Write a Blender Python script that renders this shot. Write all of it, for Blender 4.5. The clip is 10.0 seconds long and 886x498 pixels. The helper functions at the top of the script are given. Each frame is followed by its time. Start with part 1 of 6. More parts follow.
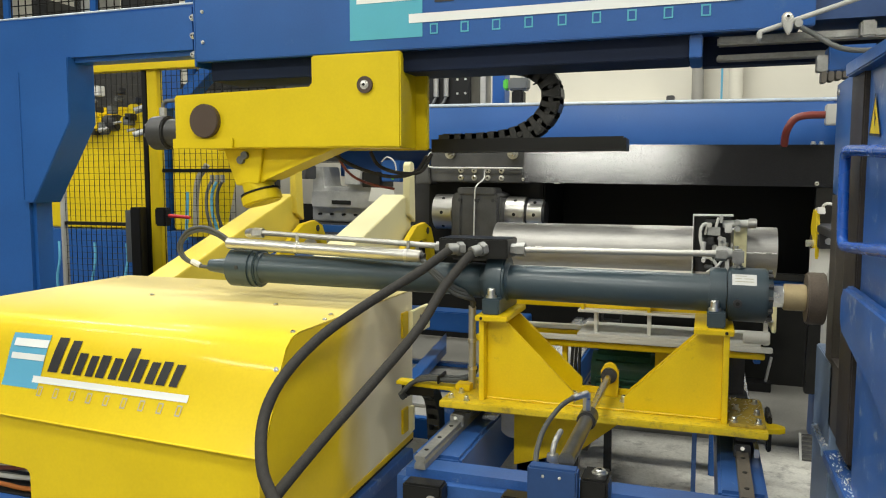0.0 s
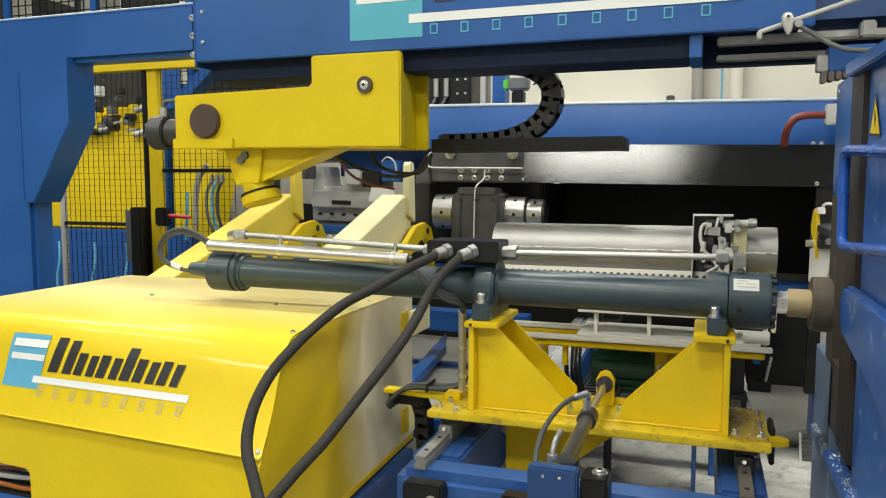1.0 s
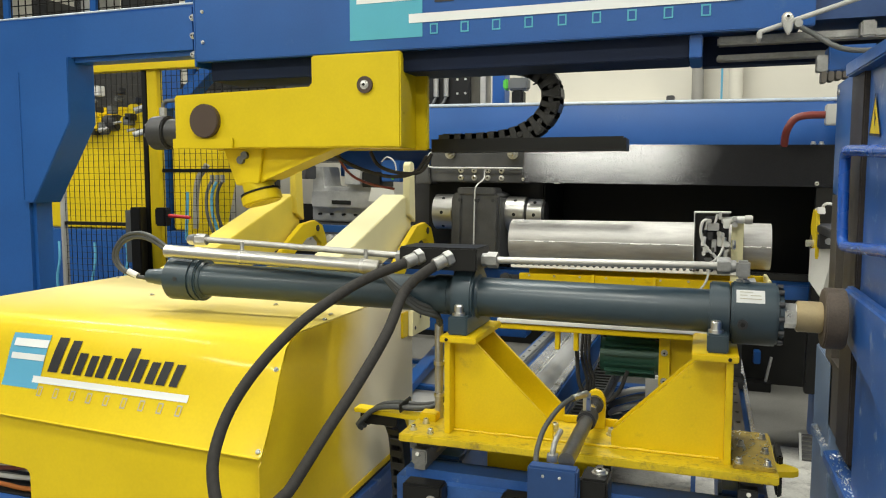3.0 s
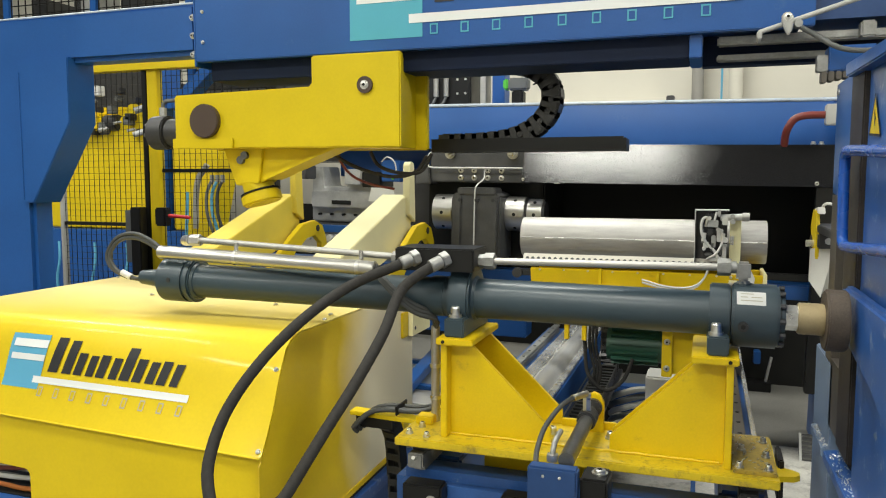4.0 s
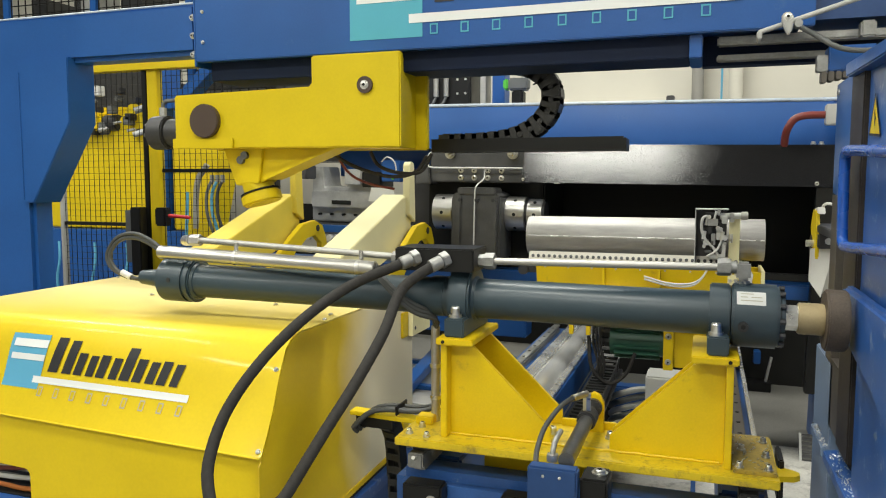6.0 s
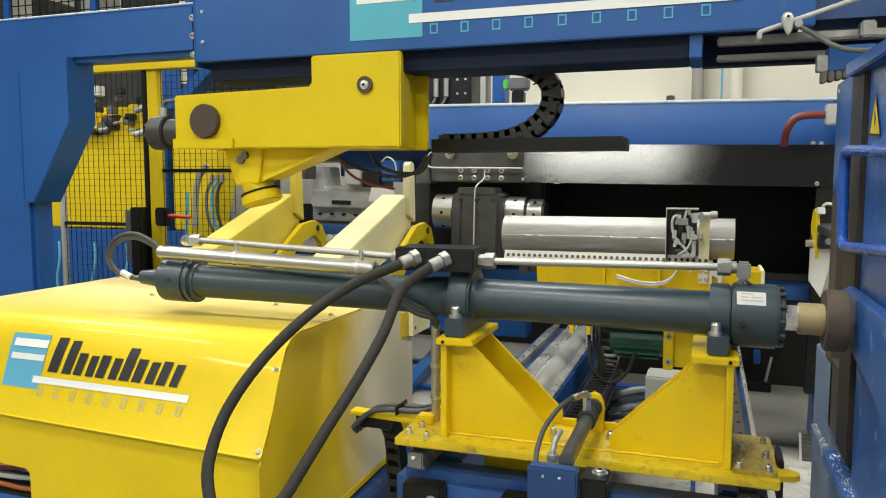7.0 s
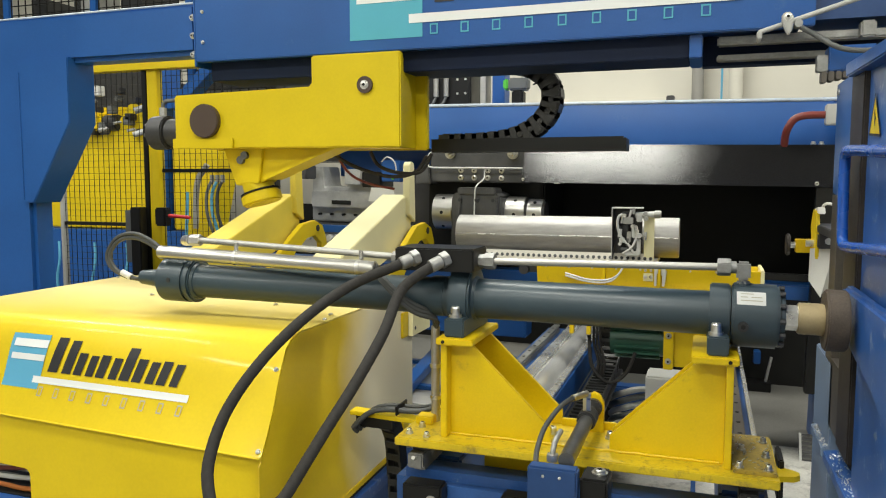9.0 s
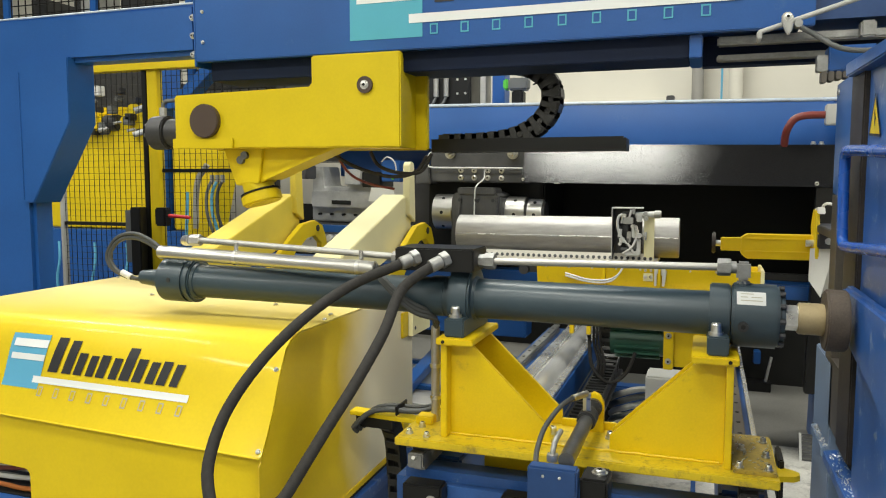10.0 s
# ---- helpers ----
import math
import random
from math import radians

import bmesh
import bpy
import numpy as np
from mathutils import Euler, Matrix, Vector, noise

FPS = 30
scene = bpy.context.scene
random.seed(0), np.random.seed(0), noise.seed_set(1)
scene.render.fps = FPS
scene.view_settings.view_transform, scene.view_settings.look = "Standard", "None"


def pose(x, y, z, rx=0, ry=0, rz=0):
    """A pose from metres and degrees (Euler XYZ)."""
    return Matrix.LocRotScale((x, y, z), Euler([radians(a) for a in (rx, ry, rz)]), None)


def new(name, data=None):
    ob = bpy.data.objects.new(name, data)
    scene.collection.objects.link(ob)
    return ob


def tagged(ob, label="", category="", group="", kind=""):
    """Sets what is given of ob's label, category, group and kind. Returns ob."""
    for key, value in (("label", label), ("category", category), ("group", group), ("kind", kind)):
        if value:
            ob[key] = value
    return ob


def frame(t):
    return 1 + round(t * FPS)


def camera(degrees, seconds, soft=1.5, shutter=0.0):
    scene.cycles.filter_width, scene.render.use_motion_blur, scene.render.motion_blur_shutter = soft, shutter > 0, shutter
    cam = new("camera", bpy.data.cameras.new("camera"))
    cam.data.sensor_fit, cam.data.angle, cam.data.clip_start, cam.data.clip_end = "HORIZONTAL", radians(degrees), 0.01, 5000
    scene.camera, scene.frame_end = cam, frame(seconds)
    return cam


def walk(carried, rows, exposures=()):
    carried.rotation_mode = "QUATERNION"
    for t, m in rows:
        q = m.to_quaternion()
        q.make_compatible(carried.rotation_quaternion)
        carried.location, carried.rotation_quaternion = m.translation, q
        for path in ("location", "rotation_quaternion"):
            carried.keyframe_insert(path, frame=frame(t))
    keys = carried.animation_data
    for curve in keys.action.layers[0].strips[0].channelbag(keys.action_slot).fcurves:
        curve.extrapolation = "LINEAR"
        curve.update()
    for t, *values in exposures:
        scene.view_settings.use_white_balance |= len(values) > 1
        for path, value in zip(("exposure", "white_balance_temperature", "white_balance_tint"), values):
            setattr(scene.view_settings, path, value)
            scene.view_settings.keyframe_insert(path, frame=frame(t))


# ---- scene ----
cam = camera(60.2, 10.0, soft=1.1)
EYE = pose(0, 0, 1.6, 90 - 5.17, 0, 19.0)
walk(cam, [(0.0, EYE), (10.0, EYE)], exposures=[(0.0, 0.0), (10.0, 0.0)])

# ---- light: unseen area lamps in rows stand in for hall lights; white walls ----
world = bpy.data.worlds.new("world")
scene.world = world
world.use_nodes = True
world.node_tree.nodes["Background"].inputs[0].default_value = (0.75, 0.82, 0.9, 1)
world.node_tree.nodes["Background"].inputs[1].default_value = 0.15


def hall_lamp(x, y, z, sx, sy, power, colour=(0.97, 0.968, 0.87)):
    lamp = bpy.data.lights.new("hall_lamp", "AREA")
    lamp.shape, lamp.size, lamp.size_y, lamp.energy, lamp.color = "RECTANGLE", sx, sy, power, colour
    ob = new("hall_lamp", lamp)
    ob.matrix_basis = pose(x, y, z)
    return ob


for lx in (-6.35, -1.3, 3.75):
    for ly in (-3.9, -0.2, 3.5, 7.2):
        # the row behind the camera is stronger, as added frontal fill
        hall_lamp(lx, ly, 5.9, 1.9, 0.8, 221 if ly < -3 else 154)


# ---- materials ----
def material(name, colour, rough=0.5, metal=0.0, vary=0.12, scale=6.0, bump=0.05, grain=140.0, coat=0.0, dirt=None, dirt_amount=0.0, stretch=(1, 1, 1), film=None, shine=0.5):
    m = bpy.data.materials.new(name)
    m.use_nodes = True
    nt = m.node_tree
    nodes, links = nt.nodes, nt.links
    b = nodes["Principled BSDF"]
    co = nodes.new("ShaderNodeTexCoord")
    mp = nodes.new("ShaderNodeMapping")
    mp.inputs["Scale"].default_value = stretch
    links.new(co.outputs["Object"], mp.inputs["Vector"])
    big = nodes.new("ShaderNodeTexNoise")
    big.inputs["Scale"].default_value, big.inputs["Detail"].default_value = scale, 6
    fine = nodes.new("ShaderNodeTexNoise")
    fine.inputs["Scale"].default_value, fine.inputs["Detail"].default_value = grain, 3
    for n in (big, fine):
        links.new(mp.outputs["Vector"], n.inputs["Vector"])
    ramp = nodes.new("ShaderNodeValToRGB")
    lo = [c * (1 - vary) for c in colour]
    hi = [min(1, c * (1 + vary)) for c in colour]
    ramp.color_ramp.elements[0].position, ramp.color_ramp.elements[0].color = 0.3, (*lo, 1)
    ramp.color_ramp.elements[1].position, ramp.color_ramp.elements[1].color = 0.7, (*hi, 1)
    mixn = nodes.new("ShaderNodeMath")
    mixn.operation = "MULTIPLY_ADD"
    mixn.inputs[1].default_value, mixn.inputs[2].default_value = 0.3, 0.0
    links.new(fine.outputs["Fac"], mixn.inputs[0])
    add = nodes.new("ShaderNodeMath")
    add.operation = "MULTIPLY_ADD"
    add.inputs[1].default_value = 0.7
    links.new(big.outputs["Fac"], add.inputs[0])
    links.new(mixn.outputs[0], add.inputs[2])
    links.new(add.outputs[0], ramp.inputs["Fac"])
    out = ramp.outputs["Color"]
    if dirt:
        spots = nodes.new("ShaderNodeTexNoise")
        spots.inputs["Scale"].default_value, spots.inputs["Detail"].default_value, spots.inputs["Roughness"].default_value = scale * 3.1, 9, 0.72
        links.new(mp.outputs["Vector"], spots.inputs["Vector"])
        cut = nodes.new("ShaderNodeMapRange")
        cut.inputs["From Min"].default_value, cut.inputs["From Max"].default_value = 0.72 - dirt_amount, 0.82 - dirt_amount * 0.6
        cut.inputs["To Max"].default_value = 0.8
        links.new(spots.outputs["Fac"], cut.inputs["Value"])
        mix = nodes.new("ShaderNodeMix")
        mix.data_type = "RGBA"
        mix.inputs[7].default_value = (*dirt, 1)
        links.new(cut.outputs["Result"], mix.inputs[0])
        links.new(out, mix.inputs[6])
        out = mix.outputs[2]
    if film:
        # blends the colour to pale cream from one place on, along the thing's depth
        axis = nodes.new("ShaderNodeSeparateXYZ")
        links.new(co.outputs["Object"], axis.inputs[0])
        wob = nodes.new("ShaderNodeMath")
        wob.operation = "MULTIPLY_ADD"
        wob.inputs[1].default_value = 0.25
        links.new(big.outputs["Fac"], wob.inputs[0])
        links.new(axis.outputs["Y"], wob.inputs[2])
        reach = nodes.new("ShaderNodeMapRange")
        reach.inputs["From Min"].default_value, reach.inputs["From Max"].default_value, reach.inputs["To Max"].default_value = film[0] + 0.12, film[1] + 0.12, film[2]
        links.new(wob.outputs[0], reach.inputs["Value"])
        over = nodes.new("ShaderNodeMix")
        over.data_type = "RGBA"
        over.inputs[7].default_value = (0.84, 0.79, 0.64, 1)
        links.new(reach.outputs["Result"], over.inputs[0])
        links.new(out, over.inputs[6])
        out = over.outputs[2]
    links.new(out, b.inputs["Base Color"])
    rr = nodes.new("ShaderNodeMapRange")
    rr.inputs["To Min"].default_value, rr.inputs["To Max"].default_value = max(0.02, rough - 0.1), min(1, rough + 0.1)
    links.new(big.outputs["Fac"], rr.inputs["Value"])
    links.new(rr.outputs["Result"], b.inputs["Roughness"])
    b.inputs["Metallic"].default_value = metal
    b.inputs["Specular IOR Level"].default_value = shine
    if coat:
        b.inputs["Coat Weight"].default_value, b.inputs["Coat Roughness"].default_value = coat, 0.08
    if bump:
        bp = nodes.new("ShaderNodeBump")
        bp.inputs["Strength"].default_value, bp.inputs["Distance"].default_value = bump, 0.002
        links.new(fine.outputs["Fac"], bp.inputs["Height"])
        links.new(bp.outputs["Normal"], b.inputs["Normal"])
    return m


YELLOW = material("yellow_paint", (0.67, 0.49, 0.006), 0.5, vary=0.08, scale=3, bump=0.03, grain=90, coat=0.12, shine=0.3, dirt=(0.42, 0.28, 0.02), dirt_amount=0.02)
YELLOW_MOTTLED = material("dusty_yellow_paint", (0.71, 0.56, 0.07), 0.42, vary=0.12, scale=4, bump=0.04, dirt=(0.78, 0.70, 0.38), dirt_amount=0.1)
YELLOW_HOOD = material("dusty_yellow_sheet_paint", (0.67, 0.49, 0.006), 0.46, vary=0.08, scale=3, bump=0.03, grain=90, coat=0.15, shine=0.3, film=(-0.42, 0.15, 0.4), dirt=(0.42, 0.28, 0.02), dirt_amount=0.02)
# the machine's yellow again, with the light at the swing arm put into the colour
YELLOW_ARM = material("lemon_yellow_paint", (0.60, 0.455, 0.003), 0.48, shine=0.3, vary=0.08, scale=3, bump=0.05, grain=110, dirt=(0.36, 0.26, 0.03), dirt_amount=0.05)
YELLOW_WORN = material("worn_yellow_paint", (0.68, 0.475, 0.003), 0.38, coat=0.1, shine=0.35, vary=0.12, scale=4, bump=0.08, grain=160, dirt=(0.40, 0.27, 0.02), dirt_amount=0.12)
YELLOW_GRIMY = material("grimy_yellow_plate", (0.62, 0.45, 0.01), 0.45, vary=0.15, scale=9, bump=0.25, grain=170, dirt=(0.16, 0.11, 0.04), dirt_amount=0.21)
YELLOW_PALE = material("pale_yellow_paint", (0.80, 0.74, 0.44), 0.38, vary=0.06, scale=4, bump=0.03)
YELLOW_PALING = material("yellow_paint_with_dried_film", (0.70, 0.50, 0.012), 0.35, vary=0.06, scale=3, bump=0.04, grain=90, film=(-0.08, 0.16, 0.85))
# pale tone for beam edges: scuffs plus the edge highlight put into the colour
HIGHLIGHT_EDGE = material("scuffed_whitish_blue_edge", (0.42, 0.48, 0.56), 0.4, vary=0.25, scale=9, bump=0.1, dirt=(0.03, 0.13, 0.38), dirt_amount=0.16)
# scuffed blue made paler, with the floor's reflection put into the base colour
BLUE_PALE = material("faded_grey_blue_paint", (0.19, 0.26, 0.38), 0.45, vary=0.2, scale=6, bump=0.1, dirt=(0.5, 0.52, 0.55), dirt_amount=0.05)
YELLOW_GREASY = material("greasy_yellow_plate", (0.36, 0.25, 0.03), 0.5, vary=0.3, scale=14, bump=0.3, dirt=(0.05, 0.04, 0.02), dirt_amount=0.2)
BLUE = material("blue_paint", (0.013, 0.083, 0.30), 0.36, shine=0.4, vary=0.13, scale=3, bump=0.07, grain=120, dirt=(0.05, 0.12, 0.30), dirt_amount=0.1)
# darker copy of the blue paint, for parts whose shade is put into the colour
BLUE_SHADED = material("deep_blue_paint", (0.014, 0.05, 0.16), 0.4, vary=0.13, scale=5, bump=0.07, grain=120)
BLUE_BED = material("oily_blue_paint", (0.026, 0.086, 0.27), 0.36, vary=0.22, scale=7, bump=0.1, dirt=(0.30, 0.34, 0.38), dirt_amount=0.1)
BLUE_WORN = material("scuffed_blue_paint", (0.026, 0.098, 0.33), 0.32, vary=0.22, scale=5, bump=0.1, dirt=(0.40, 0.47, 0.56), dirt_amount=0.15)
# navy taken near black, so the shade under the cross beam sits in the colour
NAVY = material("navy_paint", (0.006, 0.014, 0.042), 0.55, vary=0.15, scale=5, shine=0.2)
SLATE = material("slate_cylinder_paint", (0.028, 0.048, 0.062), 0.38, vary=0.12, scale=7, bump=0.07, coat=0.08, dirt=(0.06, 0.08, 0.09), dirt_amount=0.04)
BLACK = material("black_paint", (0.009, 0.009, 0.009), 0.36, shine=0.3, vary=0.2, scale=8, bump=0.15, grain=260)
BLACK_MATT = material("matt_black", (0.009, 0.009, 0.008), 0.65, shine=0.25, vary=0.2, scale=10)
SPECKLE = material("speckled_black_guard", (0.012, 0.012, 0.013), 0.1, metal=0.0, vary=0.3, scale=190, bump=0.13, grain=190, shine=0.5)
RUBBER = material("black_rubber_hose", (0.031, 0.029, 0.027), 0.75, vary=0.35, scale=22, bump=0.5, grain=300, shine=0.25, dirt=(0.085, 0.08, 0.072), dirt_amount=0.1)
ORANGE_CABLE = material("orange_cable", (0.42, 0.13, 0.02), 0.45, vary=0.15)
CABLE_LIGHT = material("pale_grey_paint", (0.42, 0.42, 0.40), 0.45, vary=0.1)
CABLE_GREY = material("grey_cable", (0.115, 0.12, 0.12), 0.5, vary=0.15)
STEEL = material("brushed_steel", (0.46, 0.45, 0.425), 0.48, metal=0.85, vary=0.12, scale=8, bump=0.08, grain=120, stretch=(1, 6, 6))
POLISHED = material("polished_steel", (0.82, 0.82, 0.81), 0.2, metal=0.55, vary=0.2, scale=5, bump=0.03, stretch=(3, 0.6, 3))
BRIGHT = material("bright_ground_steel", (0.80, 0.80, 0.79), 0.26, metal=0.7, vary=0.08, scale=6, bump=0.04)
SATIN = material("satin_steel", (0.52, 0.51, 0.48), 0.34, metal=0.95, vary=0.1, scale=9, bump=0.05, stretch=(1, 5, 5))
CHROME = material("chrome", (0.88, 0.88, 0.87), 0.22, metal=1.0, vary=0.05, scale=9, bump=0.02)
PIPE_STEEL = material("mill_finish_steel", (0.40, 0.39, 0.375), 0.5, metal=0.8, vary=0.2, scale=11, bump=0.2, grain=160, stretch=(1, 6, 6), dirt=(0.2, 0.2, 0.195), dirt_amount=0.06)
ZINC = material("zinc_bolt", (0.66, 0.65, 0.62), 0.3, metal=0.95, vary=0.2, scale=40)
CAST = material("machined_iron", (0.42, 0.42, 0.41), 0.4, metal=0.3, vary=0.3, scale=9, bump=0.2)
DARK_IRON = material("dark_iron", (0.042, 0.042, 0.044), 0.42, metal=0.3, vary=0.3, scale=8, bump=0.25)
RUST = material("rusty_steel_disc", (0.10, 0.078, 0.06), 0.6, metal=0.4, vary=0.35, scale=16, bump=0.5, grain=200, dirt=(0.05, 0.03, 0.02), dirt_amount=0.12)
DARK_RUST = material("dark_greasy_steel", (0.035, 0.028, 0.023), 0.5, metal=0.3, vary=0.4, scale=10, bump=0.3)
FITTING = material("dull_steel_fitting", (0.30, 0.30, 0.29), 0.5, metal=0.7, vary=0.2, scale=40)
BLOCK_GREY = material("dark_grey_iron_block", (0.085, 0.085, 0.086), 0.48, metal=0.3, vary=0.3, scale=9, bump=0.3)
CHAIN = material("worn_black_plastic", (0.022, 0.022, 0.022), 0.4, vary=0.4, scale=30, bump=0.2, dirt=(0.09, 0.088, 0.08), dirt_amount=0.12)
GREASED = material("greasy_brown_steel", (0.10, 0.088, 0.075), 0.5, metal=0.3, vary=0.3, scale=8, bump=0.25, dirt=(0.25, 0.22, 0.18), dirt_amount=0.04)
DULL = material("dull_dark_steel", (0.16, 0.16, 0.155), 0.36, metal=0.8, vary=0.25, scale=14, bump=0.1)
LOOM = material("dark_grey_cable_jacket", (0.05, 0.053, 0.052), 0.5, vary=0.15, scale=20)
BRASS = material("tan_bronze", (0.38, 0.30, 0.165), 0.5, metal=0.4, vary=0.15, scale=14, bump=0.1)
BROWN = material("brown_plastic_cap", (0.055, 0.035, 0.026), 0.55, vary=0.08, scale=8)
WHITE = material("white_paint", (0.66, 0.65, 0.61), 0.45, vary=0.08, scale=8, dirt=(0.4, 0.38, 0.3), dirt_amount=0.05)
CREAM = material("cream_wall_paint", (0.61, 0.585, 0.515), 0.7, vary=0.05, scale=1.5, bump=0.03)
WALL_GREY = material("warm_grey_pipe_paint", (0.27, 0.26, 0.24), 0.6, vary=0.1, scale=3)
ROOF = material("dark_grey_roof_sheet", (0.16, 0.16, 0.155), 0.8, vary=0.1, scale=1.2)
GREYWALL = material("grey_hall_wall", (0.5, 0.5, 0.48), 0.8, vary=0.08, scale=1.2)
BOUNCE_WALL = material("pale_grey_hall_cladding", (0.64, 0.63, 0.60), 0.8, vary=0.1, scale=1.2)
PLATE = material("light_floor_plate", (0.57, 0.555, 0.51), 0.5, vary=0.35, scale=2.6, bump=0.2, grain=70, dirt=(0.12, 0.11, 0.10), dirt_amount=0.2)
CONCRETE = material("concrete_floor", (0.165, 0.16, 0.146), 0.55, vary=0.3, scale=2.2, bump=0.25, grain=60, dirt=(0.14, 0.13, 0.12), dirt_amount=0.1)
GREEN = material("green_motor_paint", (0.022, 0.085, 0.055), 0.45, vary=0.2, scale=10)
GREEN_BRIGHT = material("bright_green_plastic", (0.10, 0.50, 0.05), 0.4)
RED = material("red_plastic", (0.50, 0.015, 0.02), 0.4)
RED_PIPE = material("red_brown_conduit", (0.15, 0.022, 0.016), 0.4, vary=0.1)
LOGO_BLUE = material("logo_light_blue", (0.10, 0.36, 0.55), 0.4, vary=0.03)
LOGO_TEAL = material("logo_teal", (0.07, 0.36, 0.48), 0.4, vary=0.03)
LOGO_WHITE = material("logo_white", (0.72, 0.74, 0.74), 0.45, vary=0.03)
LOGO_BLACK = material("logo_black", (0.02, 0.02, 0.022), 0.45, vary=0.05)
LOGO_GREY = material("logo_grey", (0.40, 0.38, 0.30), 0.45, vary=0.05)
LABEL = material("white_label", (0.62, 0.62, 0.60), 0.4, vary=0.03)
DOOR_BLUE = material("bright_blue_handle", (0.012, 0.08, 0.38), 0.25, vary=0.08)

ORIGIN = {}


# ---- building helpers ----
def thing(name, at, label, category, group="", kind=""):
    ob = new(name)
    ob.matrix_basis = Matrix.Translation(at)
    ORIGIN[ob] = Vector(at)
    return tagged(ob, label, category, group, kind)


def part(name, bm, mat, parent=None, label="", bevel=0.0, smooth=35):
    if bevel:
        edges = [e for e in bm.edges if len(e.link_faces) == 2 and e.calc_face_angle(0) > 0.6]
        bmesh.ops.bevel(bm, geom=edges, offset=bevel, segments=2, affect="EDGES", clamp_overlap=True)
    if parent is not None:
        bmesh.ops.translate(bm, verts=bm.verts, vec=-ORIGIN[parent])
    me = bpy.data.meshes.new(name)
    bm.normal_update()
    bm.to_mesh(me)
    bm.free()
    me.materials.append(mat)
    me.shade_smooth()
    me.set_sharp_from_angle(angle=radians(smooth))
    ob = new(name, me)
    if parent is not None:
        ob.parent = parent
        ORIGIN[ob] = ORIGIN[parent]
    else:
        ORIGIN[ob] = Vector((0, 0, 0))
    if label:
        tagged(ob, label)
    return ob


def bm_():
    return bmesh.new()


def box(bm, x0, x1, y0, y1, z0, z1):
    m = Matrix.LocRotScale(((x0 + x1) / 2, (y0 + y1) / 2, (z0 + z1) / 2), None, (abs(x1 - x0), abs(y1 - y0), abs(z1 - z0)))
    bmesh.ops.create_cube(bm, size=1, matrix=m)
    return bm


def boxm(x0, x1, y0, y1, z0, z1):
    return box(bm_(), x0, x1, y0, y1, z0, z1)


def rod(bm, a, b, r, seg=24, r2=None):
    a, b = Vector(a), Vector(b)
    d = b - a
    m = Matrix.Translation((a + b) / 2) @ d.to_track_quat("Z", "Y").to_matrix().to_4x4()
    bmesh.ops.create_cone(bm, cap_ends=True, segments=seg, radius1=r, radius2=r if r2 is None else r2, depth=d.length, matrix=m)
    return bm


def rodm(a, b, r, seg=24, r2=None):
    return rod(bm_(), a, b, r, seg, r2)


def prism(bm, pts, axis, a, b):
    """A plate: an outline in the two axes other than axis, pushed from a to b."""
    def at(p, d):
        return {"x": (d, p[0], p[1]), "y": (p[0], d, p[1]), "z": (p[0], p[1], d)}[axis]
    lo = [bm.verts.new(at(p, a)) for p in pts]
    hi = [bm.verts.new(at(p, b)) for p in pts]
    fs = [bm.faces.new(lo), bm.faces.new(hi[::-1])]
    n = len(pts)
    for i in range(n):
        fs.append(bm.faces.new((lo[i], hi[i], hi[(i + 1) % n], lo[(i + 1) % n])))
    bmesh.ops.recalc_face_normals(bm, faces=fs)
    return bm


def prismm(pts, axis, a, b):
    return prism(bm_(), pts, axis, a, b)


def spline(points, step=0.02):
    """Evenly spaced points along a smooth curve through the points."""
    pts = [Vector(p) for p in points]
    ext = [pts[0] * 2 - pts[1], *pts, pts[-1] * 2 - pts[-2]]
    fine = []
    for i in range(1, len(ext) - 2):
        p0, p1, p2, p3 = ext[i - 1:i + 3]
        for k in range(24):
            t = k / 24
            fine.append(0.5 * (2 * p1 + (p2 - p0) * t + (2 * p0 - 5 * p1 + 4 * p2 - p3) * t * t + (3 * p1 - p0 - 3 * p2 + p3) * t ** 3))
    fine.append(pts[-1])
    out, left = [fine[0]], step
    for a, b in zip(fine, fine[1:]):
        d = (b - a).length
        while d >= left:
            a = a + (b - a) * (left / d)
            out.append(a)
            d -= left
            left = step
        left -= d
    return out


def tube(bm, points, r, step=0.02, seg=10):
    pts = spline(points, step)
    if (pts[-1] - Vector(points[-1])).length > step * 0.3:
        pts.append(Vector(points[-1]))
    rings, up = [], Vector((0.13, 0.21, 0.97))
    for i, p in enumerate(pts):
        d = (pts[min(i + 1, len(pts) - 1)] - pts[max(i - 1, 0)]).normalized()
        u = (up - d * up.dot(d)).normalized()
        up = u
        v = d.cross(u)
        rings.append([bm.verts.new(p + (u * math.cos(2 * math.pi * k / seg) + v * math.sin(2 * math.pi * k / seg)) * r) for k in range(seg)])
    for a, b in zip(rings, rings[1:]):
        for k in range(seg):
            bm.faces.new((a[k], a[(k + 1) % seg], b[(k + 1) % seg], b[k]))
    bm.faces.new(rings[0][::-1])
    bm.faces.new(rings[-1])
    return bm


def tubem(points, r, step=0.02, seg=10):
    return tube(bm_(), points, r, step, seg)


def bolt(parent, at, d, r, h, name="bolt", mat=None):
    """A socket-head bolt that stands at a point and points along d."""
    at, d = Vector(at), Vector(d).normalized()
    bm = bm_()
    rod(bm, at, at + d * h * 0.25, r * 1.4, 18)
    rod(bm, at + d * h * 0.25, at + d * h * 0.85, r, 14)
    rod(bm, at + d * h * 0.85, at + d * h, r, 14, r * 0.82)
    b = part(name, bm, mat or ZINC, parent)
    if r > 0.0075 and parent.parent is None:
        part("socket", rodm(at + d * h * 0.98, at + d * h * 1.02, r * 0.5, 6), BLACK_MATT, b)
    return b


